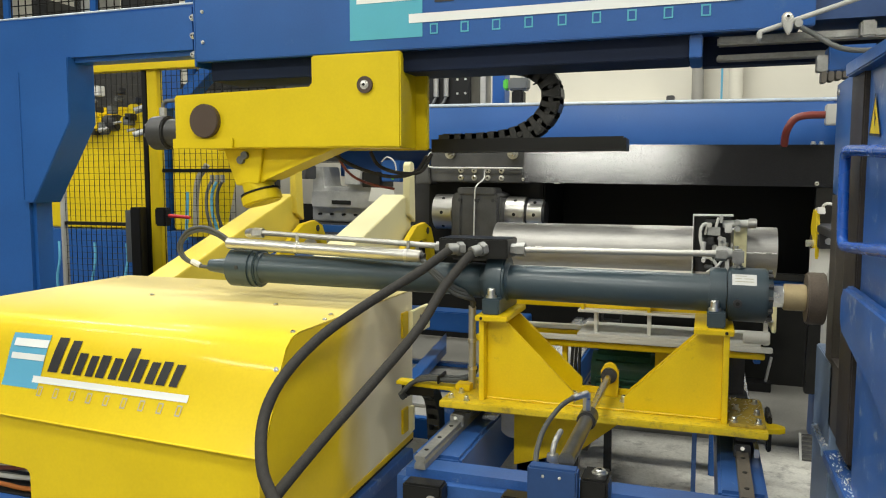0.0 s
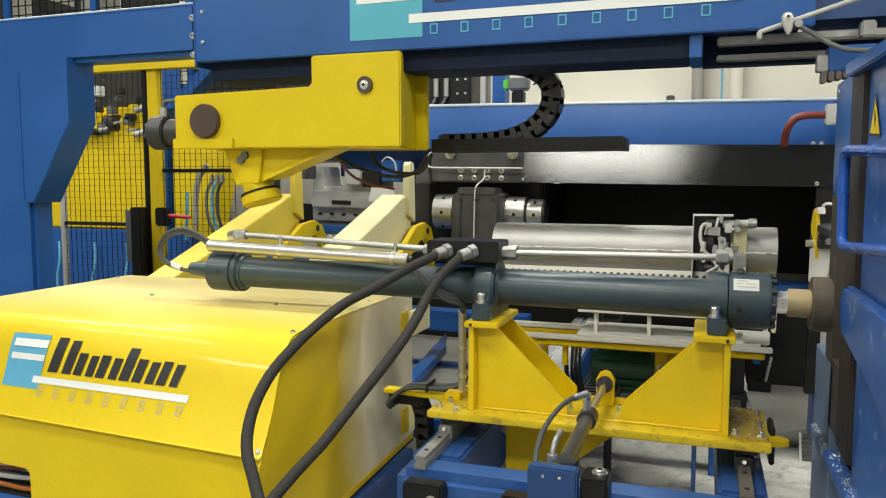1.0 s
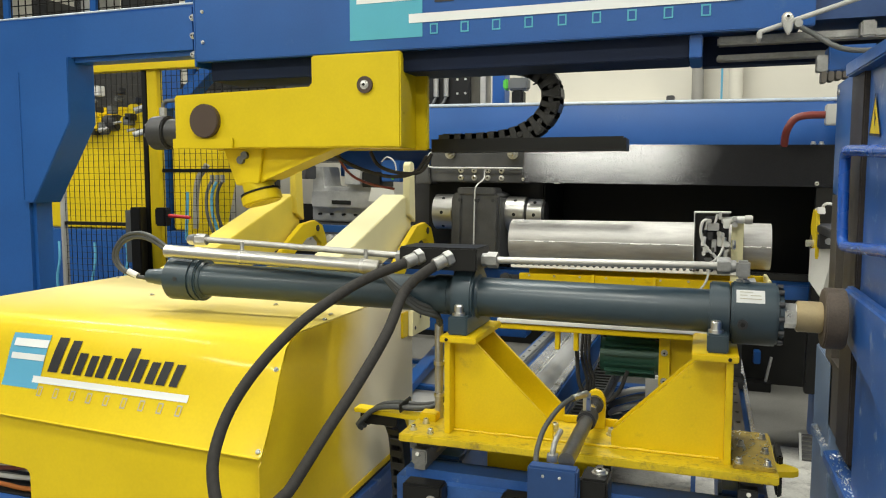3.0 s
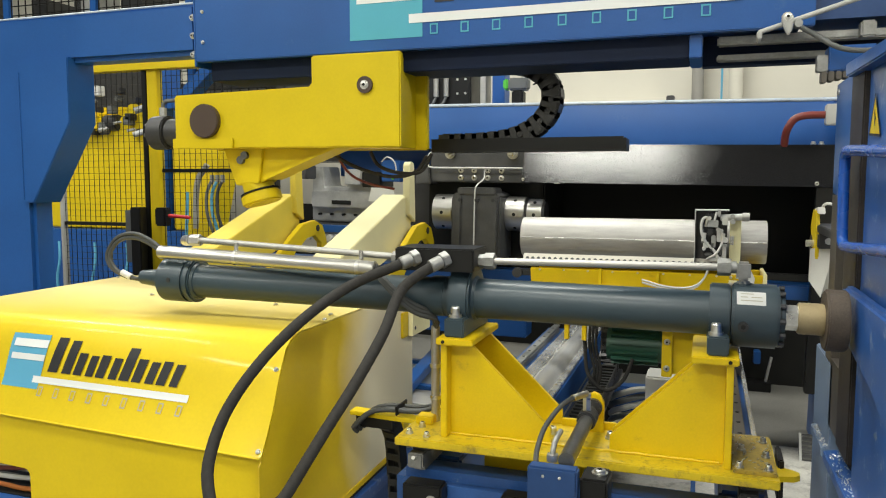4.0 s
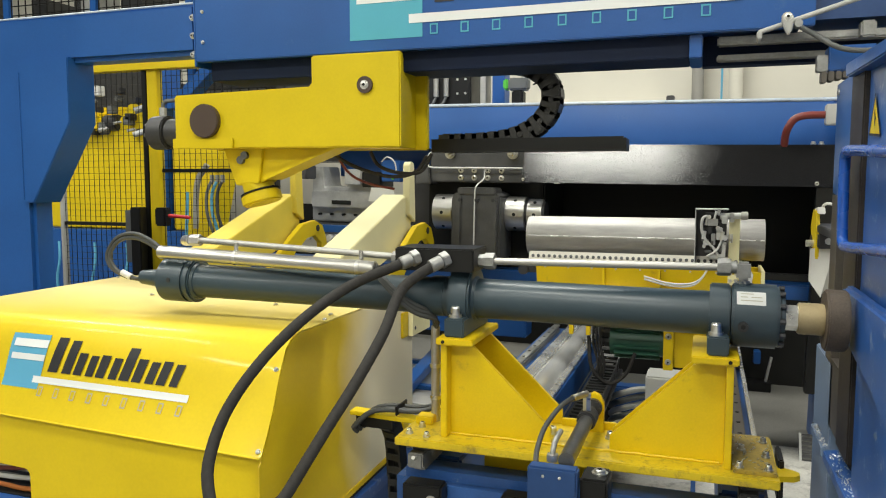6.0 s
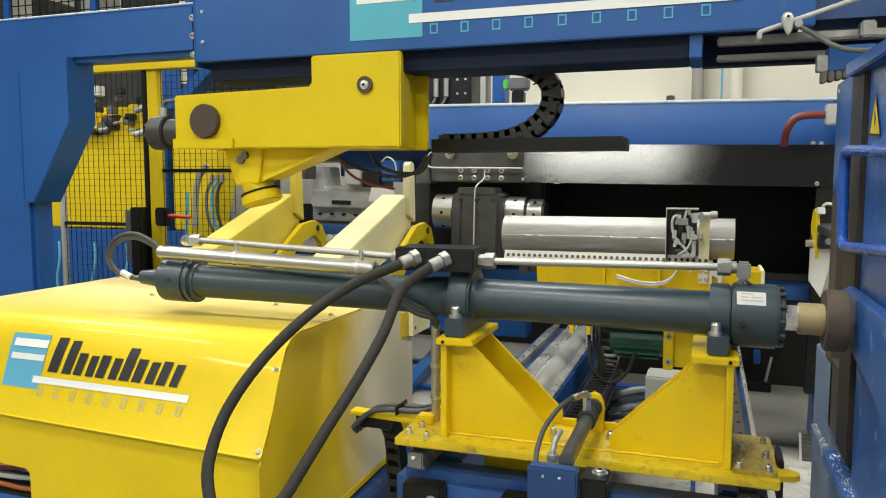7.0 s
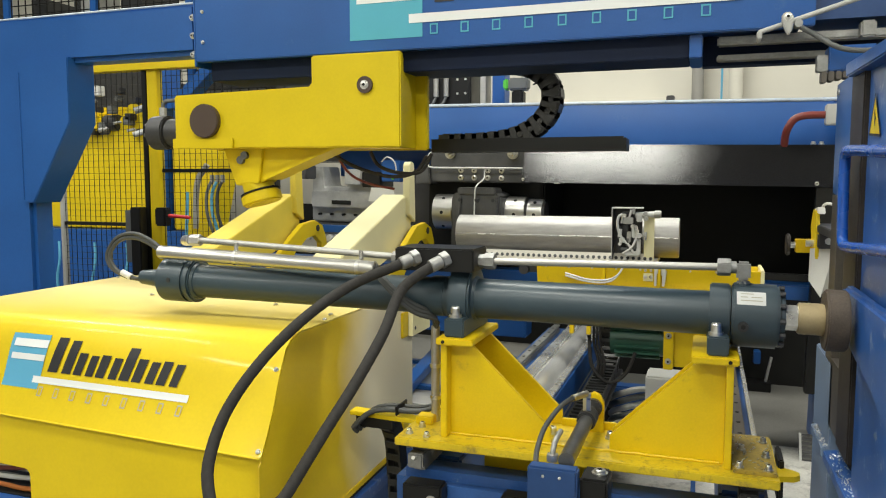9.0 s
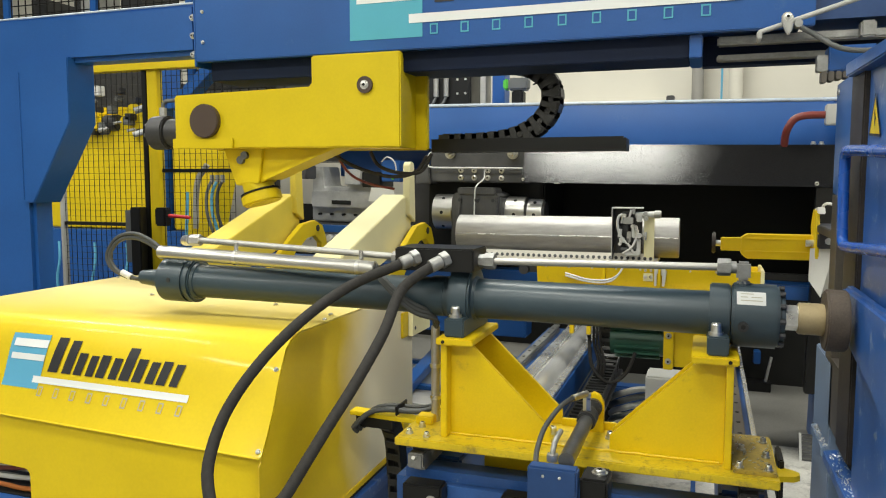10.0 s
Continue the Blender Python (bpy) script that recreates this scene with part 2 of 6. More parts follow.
def ring_of(parent, x, radius, count, r, h):
    """Bolt heads round the cylinder's axis, standing along x."""
    for k in range(count):
        a = 2 * math.pi * k / count
        p = Vector((x, 2.2 + radius * math.cos(a), axis_z(x) + radius * math.sin(a)))
        part("bolt", rodm(p, p + Vector((h, 0, 0)), r, 8), DARK_IRON, parent)


def structure(name, bm, mat, label, bevel=0.0):
    return tagged(part(name, bm, mat, None, "", bevel), label, "structure", "", "structure")


# ---- the hall ----
structure("floor", boxm(-14, 10, -6, 16, -0.2, 0.0), CONCRETE, "worn grey concrete hall floor with oil stains")
for px, py in ((-1.35, 2.4), (-0.35, 2.4), (0.65, 2.4), (-1.35, 3.65), (-0.35, 3.65), (0.65, 3.65)):
    structure("floor_plate", boxm(px - 0.495, px + 0.495, py, py + 1.24, 0.0, 0.006), PLATE, "light grey floor cover plate with dark smears", 0.002)
structure("wall_north", boxm(-14, 10, 9.6, 9.9, 0.0, 8.5), CREAM, "cream painted hall wall far behind the machines")
# unseen wall added behind the camera, kept pale to bounce fill light forward
structure("wall_south", boxm(-14, 10, -6.3, -6.0, 0.0, 8.5), BOUNCE_WALL, "unseen plain grey wall closing the hall")
structure("wall_west", boxm(-14.3, -14, -6, 9.9, 0.0, 8.5), GREYWALL, "unseen plain grey wall closing the hall")
structure("wall_east", boxm(10, 10.3, -6, 9.9, 0.0, 8.5), GREYWALL, "unseen plain grey wall closing the hall")
structure("ceiling", boxm(-14.3, 10.3, -6.3, 9.9, 8.5, 8.7), ROOF, "dark grey hall roof")


# ---- yellow sheet-metal hood ----
def brand_mark(parent, place, blue, word, bar, small, first, pitch, size, low, tall, lay):
    """A plain mark on a panel: a light blue square with two bars, a run of dark slanting bars, a long stripe and small open blocks.
    place(u, v) gives a point on the panel; u and v are in units of the square's width and height."""
    def patch(name, quads, mat, lift, label=""):
        bm = bm_()
        for q in quads:
            n = 6
            rows = []
            for i in range(n + 1):
                a = (q[0][0] + (q[3][0] - q[0][0]) * i / n, q[0][1] + (q[3][1] - q[0][1]) * i / n)
                b = (q[1][0] + (q[2][0] - q[1][0]) * i / n, q[1][1] + (q[2][1] - q[1][1]) * i / n)
                rows.append([bm.verts.new(place(a[0] + (b[0] - a[0]) * j / n, a[1] + (b[1] - a[1]) * j / n, lift)) for j in range(n + 1)])
            for r0, r1 in zip(rows, rows[1:]):
                for j in range(n):
                    bm.faces.new((r0[j], r0[j + 1], r1[j + 1], r1[j]))
        bmesh.ops.recalc_face_normals(bm, faces=bm.faces)
        return part(name, bm, mat, parent, label)

    def quad(u0, u1, v0, v1, lean=0.0):
        return ((u0 + lean * v0, v0), (u1 + lean * v0, v0), (u1 + lean * v1, v1), (u0 + lean * v1, v1))
    patch("mark_square", [quad(0, 1, 0, 1)], blue, 0.002, "light blue square of the painted mark")
    patch("mark_bar", [quad(0.1, 1.0, lay[3], lay[3] + 0.13)], bar, 0.004)
    patch("mark_bar", [quad(0.1, 1.0, lay[4], lay[4] + 0.125)], bar, 0.004)
    patch("mark_stripe", [quad(0.82, 4.72, lay[0], lay[1])], bar, 0.004, "long pale stripe of the painted mark")

    def hollow(u0, u1, v0, v1, su, sv, lean):
        return [quad(u0, u0 + su, v0, v1, lean), quad(u1 - su, u1, v0, v1, lean), quad(u0 + su, u1 - su, v0, v0 + sv, lean), quad(u0 + su, u1 - su, v1 - sv, v1, lean)]
    u = 1.10
    for w, top, paired in ((0.60, 0.98, True), (0.50, 0.77, True), (0.52, 0.77, True), (0.24, 0.92, False), (0.52, 0.77, True), (0.50, 0.77, True)):
        quads = [quad(u, u + w * 0.42, lay[2], top, 0.14), quad(u + w * 0.62, u + w, lay[2], top - 0.03, 0.14)] if paired else [quad(u, u + w, lay[2], top, 0.14)]
        patch("mark_block", quads, word, 0.003)
        u += w + 0.07
    for k in range(9):
        a = 1.1 + first + pitch * k
        patch("mark_letter_block", hollow(a, a + size, low, low + tall, size * 0.17, tall * 0.13, 0.0), small, 0.003)


HOOD_RIGHT, HOOD_LEFT, HOOD_BACK = -1.172, -2.66, 3.0
HOOD_PROFILE = [(2.32, 1.137), (2.246, 1.136), (2.048, 1.136), (2.003, 1.127), (1.966, 1.1), (1.93, 1.036), (1.908, 0.985), (1.886, 0.932), (1.852, 0.868), (1.817, 0.812)]


def hood_front(x, k):
    """A point of the hood's front sheet at x and at the profile's running number k."""
    i = min(int(k), len(HOOD_PROFILE) - 2)
    (y0, z0), (y1, z1) = HOOD_PROFILE[i], HOOD_PROFILE[i + 1]
    t = k - i
    y, z = y0 + (y1 - y0) * t, z0 + (z1 - z0) * t
    skew = max(0.0, (k - 3) / 6) * 0.075 * (HOOD_RIGHT - x)
    return Vector((x, y + skew, z))


def build_hood():
    hood = thing("machine_hood", (-1.9, 2.4, 0.0), "bright yellow sheet metal hood with a painted blue and black mark", "machine cover")
    bm = bm_()
    n = len(HOOD_PROFILE) - 1
    xs = [HOOD_LEFT + (HOOD_RIGHT - HOOD_LEFT) * i / 12 for i in range(13)]
    rows = [[bm.verts.new((x, HOOD_BACK, 1.137)) for x in xs]]
    rows += [[bm.verts.new(hood_front(x, k)) for x in xs] for k in range(n + 1)]
    for a, b in zip(rows, rows[1:]):
        for i in range(12):
            bm.faces.new((a[i], a[i + 1], b[i + 1], b[i]))
    bmesh.ops.recalc_face_normals(bm, faces=bm.faces)
    if sum((f.normal.z for f in bm.faces)) < 0:
        bmesh.ops.reverse_faces(bm, faces=bm.faces)
    bmesh.ops.solidify(bm, geom=bm.faces[:], thickness=0.004)
    part("top_sheet", bm, YELLOW_HOOD, hood, "yellow top sheet, paler towards the back", smooth=50)
    # side sheet, with the same outline
    side = [(HOOD_BACK, 0.492), (HOOD_BACK, 1.131)] + [(y + 0.006, z - 0.006) for y, z in HOOD_PROFILE] + [(1.81, 0.79), (1.806, 0.46)]
    part("side_sheet", prismm(side, "x", HOOD_RIGHT - 0.004, HOOD_RIGHT), YELLOW_PALING, hood, "yellow side sheet, paler towards the back")
    # lower front panel with a cut-out for cables
    def low(x):
        return 1.835 + 0.075 * (HOOD_RIGHT - x)
    bm = bm_()
    cut = [(-2.122, 0.45), (-2.122, 0.61), (-2.126, 0.621), (-2.135, 0.629), (-2.148, 0.632), (HOOD_LEFT, 0.632)]
    bm.faces.new([bm.verts.new((x, low(x), z)) for x, z in [*cut, (HOOD_LEFT, 0.816), (HOOD_RIGHT, 0.816), (HOOD_RIGHT, 0.45)]])
    bmesh.ops.recalc_face_normals(bm, faces=bm.faces)
    bmesh.ops.solidify(bm, geom=bm.faces[:], thickness=0.004)
    part("front_panel", bm, YELLOW, hood)
    part("seam_lip", tubem([(HOOD_LEFT, hood_front(HOOD_LEFT, n)[1] - 0.001, 0.814), (HOOD_RIGHT - 0.002, 1.816, 0.812)], 0.0035, 0.2, 8), YELLOW, hood)
    for x, k in ((-1.19, 1.0), (-1.19, 2.2), (-1.186, 4.9), (-1.186, 8.7)):
        p = hood_front(x, k)
        bolt(hood, p, (0, -0.6, 0.8), 0.006, 0.006, "screw")
    for x, y in ((-1.21, 2.33), (-1.21, 2.65), (-1.5, 2.45), (-2.1, 2.5), (-2.63, 2.9), (-2.63, 3.2)):
        if y < HOOD_BACK:
            bolt(hood, (x, y, 1.139), (0, 0, 1), 0.007, 0.005, "screw")
    lip = prismm([(2.1, 0.468), (3.0, 0.492), (3.0, 0.515), (2.1, 0.491)], "x", HOOD_RIGHT, HOOD_RIGHT + 0.004)
    part("bottom_lip", lip, YELLOW_WORN, hood, "bare yellow lower lip of the side sheet", 0.001)
    part("seal_strip", prismm([(1.9, 0.452), (3.0, 0.48), (3.0, 0.491), (1.9, 0.463)], "x", HOOD_RIGHT - 0.01, HOOD_RIGHT + 0.002), BLACK_MATT, hood)
    # hinge plates on the back edge of the side sheet
    for z, reach in ((0.60, 2.94), (1.005, 3.13)):
        part("hinge_flange", boxm(HOOD_RIGHT, HOOD_RIGHT + 0.010, 2.87, 2.93, z - 0.055, z + 0.05), YELLOW_WORN, hood, "", 0.002)
        plate = part("hinge_plate", boxm(HOOD_RIGHT + 0.010, HOOD_RIGHT + 0.03, 2.93, reach + 0.01, z - 0.055, z + 0.05), YELLOW_PALE, hood, "", 0.002)
        if reach > 3:
            for dy, dz in ((2.96, -0.025), (3.02, 0.015)):
                part("hinge_hole", rodm((HOOD_RIGHT + 0.028, dy, z + dz), (HOOD_RIGHT + 0.0315, dy, z + dz), 0.008, 12), DARK_IRON, plate)

    def place(u, v, lift):
        x = -2.262 + u * 0.166 + v * 0.03
        p = hood_front(x, 7.45 - 3.12 * v)
        return p + Vector((0, -0.93, 0.37)) * lift
    brand_mark(hood, place, LOGO_BLUE, LOGO_BLACK, LOGO_WHITE, LOGO_GREY, -0.06, 0.437, 0.12, -0.10, 0.155, (0.10, 0.22, 0.33, 0.52, 0.79))
    base = thing("steel_pedestal", (-1.9, 2.4, 0.0), "blue painted steel pedestal under the yellow hood", "pedestal")
    part("base_box", boxm(-2.6, HOOD_RIGHT - 0.03, 1.92, 2.95, 0.0, 0.5), BLUE, base, "", 0.006)
    part("base_flange", prismm([(1.9, 0.40), (2.98, 0.40), (2.98, 0.452), (1.9, 0.452)], "x", -1.22, HOOD_RIGHT + 0.01), BLUE_WORN, base, "", 0.003)
    part("cable_tray", boxm(-2.6, -1.9, 1.96, 2.4, 0.5, 0.505), BLACK_MATT, base)
    for k in range(14):
        loom = thing("cable_loom", (-2.2, 2.0, 0.55), "bundled cable lying in the opening of the hood", "cable", "cables in the hood")
        z, y = 0.515 + 0.021 * (k % 5), 1.99 + 0.014 * k
        rise = 0.05 * ((k * 7) % 5) / 4
        part("cable", tubem([(-2.6, y, z), (-2.38, y - 0.01, z + 0.01), (-2.22, y, z + rise * 0.6), (-2.05, y + 0.03, z + 0.02 + rise), (-1.9, y + 0.06, z + 0.03 + rise)], 0.0085, 0.03), (ORANGE_CABLE, CABLE_LIGHT, RED_PIPE, GREEN, ORANGE_CABLE, CABLE_GREY, LABEL)[k % 7], loom)


build_hood()


# ---- gantry: post, beams, gussets ----
def build_gantry():
    g = thing("gantry_frame", (-3.3, 3.05, 0.0), "blue painted steel gantry frame with a bolted cross beam", "gantry")
    part("welded_post", prismm([(-4.2, 0.0), (-3.165, 0.0), (-3.165, 2.158), (-2.17, 2.158), (-2.17, 2.39), (-4.2, 2.39)], "y", 2.93, 3.07), BLUE, g, "blue square tube post welded to its side beam", 0.022)
    part("worn_edge", tubem([(-4.1, 2.9362, 2.3838), (-2.6, 2.9362, 2.3838), (-2.18, 2.9362, 2.3838)], 0.0048, 0.2, 8), HIGHLIGHT_EDGE, g, "scuffed pale edge of the beam with its highlight painted in")
    out = [(-3.19, 2.183), (-2.885, 2.183), (-2.885, 1.875), (-3.13, 1.487), (-3.19, 1.487)]
    part("gusset", prismm(out, "y", 2.905, 3.075), BLUE, g, "deep box gusset", 0.004)
    part("weld_seam", tubem([(-3.188, 2.903, 2.12 - 0.02 * k + 0.002 * (k % 3)) for k in range(32)], 0.004, 0.02, 6), BLUE, g)
    part("cross_beam", boxm(-2.155, 0.33, 2.9, 2.94, 2.118, 2.62), BLUE, g, "blue cross beam plate with a painted mark", 0.004)
    part("beam_flange", boxm(-2.168, -2.156, 2.905, 3.25, 2.10, 2.6), BLUE, g, "", 0.003)
    part("beam_core", boxm(0.32, 0.9, 2.97, 3.2, 2.15, 2.55), BLUE_SHADED, g)
    part("beam_core", boxm(-2.15, 0.30, 2.945, 3.2, 2.14, 2.55), BLUE, g, "", 0.006)
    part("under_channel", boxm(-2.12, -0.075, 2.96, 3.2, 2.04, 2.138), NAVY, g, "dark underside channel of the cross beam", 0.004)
    part("channel_bracket", boxm(-0.075, -0.03, 2.93, 3.2, 2.035, 2.117), BLUE, g, "", 0.004)
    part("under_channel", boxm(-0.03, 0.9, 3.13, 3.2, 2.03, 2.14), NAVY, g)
    part("corner_block", boxm(0.375, 0.52, 2.9, 3.0, 1.965, 2.05), BLUE, g, "", 0.004)
    part("step_block", boxm(0.34, 0.374, 2.9, 2.95, 1.965, 2.02), FITTING, g, "", 0.003)
    for k in range(4):
        part("step_block", boxm(0.352 + 0.022 * k, 0.37 + 0.022 * k, 2.88, 2.93, 1.925 + 0.004 * k, 1.962), GREASED, g, "", 0.003)
    part("guide_rail", boxm(0.02, 0.95, 2.99, 3.05, 2.085, 2.115), FITTING, g, "", 0.006)
    part("guide_rail", boxm(0.02, 0.95, 3.06, 3.12, 2.04, 2.06), FITTING, g, "", 0.004)
    part("end_block", boxm(0.475, 0.522, 2.94, 3.0, 2.08, 2.135), FITTING, g, "", 0.006)
    for z in (2.20, 2.283, 2.362):
        bolt(g, (-2.187, 2.929, z - 0.043), (0, -1, 0), 0.0105, 0.014)
    for z in (2.2, 2.33):
        bolt(g, (-2.115, 2.899, z + 0.003), (0, -1, 0), 0.006, 0.008)

    def place(u, v, lift):
        return Vector((-1.401 + u * 0.317, 2.9 - lift, 2.166 + v * 0.30))
    brand_mark(g, place, LOGO_TEAL, LOGO_BLACK, LOGO_WHITE, LOGO_TEAL, 0.0, 0.400, 0.105, 0.025, 0.135, (0.183, 0.30, 0.43, 0.48, 0.76))
    # stay rod with its clamp
    s = thing("stay_rod", (0.2, 2.8, 2.2), "pale painted stay rod with a clamp and handle screw", "stay rod")
    part("stay", rodm((0.15, 2.84, 2.095), (0.62, 2.84, 2.24), 0.0085, 14), CABLE_LIGHT, s)
    part("stay_clamp", prismm([(0.218, 2.145), (0.235, 2.153), (0.252, 2.143), (0.255, 2.125), (0.25, 2.09), (0.238, 2.075), (0.23, 2.09), (0.218, 2.12)], "y", 2.80, 2.83), CABLE_LIGHT, s, "", 0.004)
    part("clamp_foot", boxm(0.145, 0.16, 2.82, 2.9, 2.07, 2.10), CABLE_LIGHT, s, "", 0.004)
    bolt(s, (0.236, 2.80, 2.135), (0, -1, 0), 0.01, 0.006, "screw")
    part("knob", rodm((0.268, 2.79, 2.11), (0.268, 2.83, 2.11), 0.013, 12), FITTING, s)
    c = thing("sagging_cable", (0.4, 2.9, 2.1), "grey cable sagging from the beam to the machine frame", "cable")
    part("cable", tubem([(0.27, 2.9, 2.125), (0.32, 2.88, 2.09), (0.38, 2.86, 2.045), (0.44, 2.86, 2.025), (0.56, 2.85, 2.02), (0.7, 2.85, 2.03)], 0.009), CABLE_GREY, c)


build_gantry()


# ---- yellow swing arm under the beam ----
def build_swing_arm():
    a = thing("swing_arm", (-1.6, 2.95, 1.73), "yellow steel swing arm hanging under the blue cross beam", "swing arm")
    out = [(-2.2, 1.735), (-1.14, 1.727), (-1.14, 2.10), (-1.53, 2.10), (-1.53, 1.994), (-1.534, 1.984), (-1.545, 1.978), (-2.2, 1.964)]
    part("front_plate", prismm(out, "y", 2.80, 2.835), YELLOW_ARM, a, "", 0.006)
    part("arm_body", prismm([(-2.19, 1.74), (-1.19, 1.732), (-1.19, 2.10), (-1.52, 2.10), (-1.52, 1.97), (-2.19, 1.96)], "y", 2.835, 3.1), YELLOW_ARM, a, "", 0.003)
    part("rear_plate", prismm(out, "y", 3.1, 3.135), YELLOW_ARM, a, "", 0.006)
    part("lower_plate", prismm([(-2.205, 1.733), (-1.90, 1.733), (-1.90, 1.775), (-2.205, 1.778)], "y", 2.788, 2.80), YELLOW_ARM, a, "", 0.003)
    part("pivot_cap", rodm((-2.035, 2.775, 1.85), (-2.035, 2.83, 1.85), 0.071, 40), BROWN, a, "brown round pivot cap", 0.003)
    part("washer", rodm((-1.289, 2.79, 1.974), (-1.289, 2.83, 1.974), 0.033, 28), BROWN, a)
    bolt(a, (-1.289, 2.79, 1.974), (0, -1, 0), 0.013, 0.008, "bolt")
    part("side_boss", rodm((-1.19, 2.96, 1.95), (-1.183, 2.96, 1.95), 0.075, 32), YELLOW_ARM, a)
    bm = rodm((-2.395, 2.9, 1.812), (-2.385, 2.9, 1.812), 0.062, 32)
    rod(bm, (-2.385, 2.9, 1.812), (-2.30, 2.9, 1.812), 0.076, 32)
    rod(bm, (-2.30, 2.9, 1.812), (-2.18, 2.9, 1.812), 0.062, 28)
    part("end_cylinder", bm, DARK_IRON, a, "dark grey end of a hydraulic cylinder", 0.006)
    for k in range(8):
        t = math.pi / 4 * k + 0.2
        part("cap_screw", rodm((-2.398, 2.9 + 0.058 * math.cos(t), 1.812 + 0.058 * math.sin(t)), (-2.38, 2.9 + 0.058 * math.cos(t), 1.812 + 0.058 * math.sin(t)), 0.008, 10), DULL, a)
    part("port_fitting", rodm((-2.34, 2.9, 1.88), (-2.34, 2.9, 1.925), 0.016, 6), CAST, a)
    part("port_pipe", tubem([(-2.34, 2.9, 1.92), (-2.335, 2.9, 1.945), (-2.315, 2.9, 1.955), (-2.19, 2.9, 1.955)], 0.009), CABLE_GREY, a)
    # tilted holder below
    out = [(-2.01, 1.735), (-1.47, 1.735), (-1.80, 1.60), (-1.83, 1.575), (-1.95, 1.575)]
    part("holder", prismm(out, "y", 2.88, 2.98), YELLOW_ARM, a, "", 0.004)
    part("holder_edge", prismm([(-1.47, 1.736), (-1.44, 1.736), (-1.79, 1.60), (-1.80, 1.61)], "y", 2.86, 3.0), YELLOW_ARM, a)
    part("neck", rodm((-1.875, 2.93, 1.60), (-1.858, 2.93, 1.54), 0.068, 32), YELLOW_ARM, a, "", 0.004)
    bm = rodm((-1.86, 2.93, 1.545), (-1.846, 2.93, 1.497), 0.088, 36)
    part("collar", bm, YELLOW_ARM, a, "", 0.008)
    part("neck_gap", rodm((-1.862, 2.93, 1.552), (-1.860, 2.93, 1.546), 0.086, 36), BLACK_MATT, a)
    part("holder_block", prismm([(-1.955, 1.733), (-1.80, 1.733), (-1.825, 1.585), (-1.915, 1.585)], "y", 2.862, 2.88), YELLOW_ARM, a, "", 0.003)
    for z in (1.695, 1.715):
        part("swivel_fitting", rodm((-1.90 + (z - 1.70), 2.845, z - 0.01), (-1.90 + (z - 1.70), 2.862, z - 0.01), 0.017, 14), DULL, a)
    part("loop_hose", tubem([(-1.55, 3.0, 1.72), (-1.45, 3.02, 1.66), (-1.3, 3.05, 1.615), (-1.18, 3.05, 1.63), (-1.12, 3.05, 1.70)], 0.008), RUBBER, a)
    part("loop_hose", tubem([(-1.36, 3.0, 1.72), (-1.33, 3.02, 1.66), (-1.25, 3.05, 1.63), (-1.15, 3.05, 1.635), (-1.1, 3.05, 1.71)], 0.008), RUBBER, a)
    part("red_cable", tubem([(-1.55, 3.06, 1.71), (-1.5, 3.08, 1.63), (-1.42, 3.1, 1.585), (-1.3, 3.12, 1.56)], 0.006), RED_PIPE, a)
    t = thing("cable_tray", (-0.75, 3.3, 1.73), "black steel cable tray with a black drag chain", "cable tray")
    part("tray", prismm([(3.24, 1.722), (3.36, 1.722), (3.36, 1.78), (3.35, 1.78), (3.35, 1.729), (3.25, 1.729), (3.25, 1.78), (3.24, 1.78)], "x", -1.17, -0.33), BLACK, t)
    part("tray_end", boxm(-0.34, -0.318, 3.235, 3.365, 1.72, 1.772), BLACK, t, "", 0.002)
    # drag chain in links
    curve = spline([(-1.13, 3.3, 1.762), (-0.95, 3.3, 1.765), (-0.82, 3.3, 1.78), (-0.72, 3.3, 1.82), (-0.65, 3.3, 1.89), (-0.635, 3.3, 1.97), (-0.66, 3.3, 2.03), (-0.73, 3.3, 2.075), (-0.80, 3.3, 2.1), (-1.0, 3.3, 2.105)], 0.052)
    for p, q in zip(curve, curve[1:]):
        d = (q - p).normalized()
        m = Matrix.Translation((p + q) / 2) @ Matrix.Rotation(-math.atan2(d.z, d.x), 4, "Y")
        bm = bm_()
        for y in (-0.05, 0.043):
            box(bm, -0.036, 0.036, y, y + 0.005, -0.038, 0.038)
            box(bm, -0.012, 0.012, y - 0.003, y + 0.008, -0.034, 0.034)
            rod(bm, (0.026, y - 0.004, 0), (0.026, y + 0.009, 0), 0.012, 12)
        box(bm, -0.018, 0.018, -0.045, 0.045, -0.042, -0.034)
        box(bm, -0.018, 0.018, -0.045, 0.045, 0.034, 0.042)
        bmesh.ops.transform(bm, matrix=m, verts=bm.verts)
        part("chain_link", bm, CHAIN, t)


build_swing_arm()


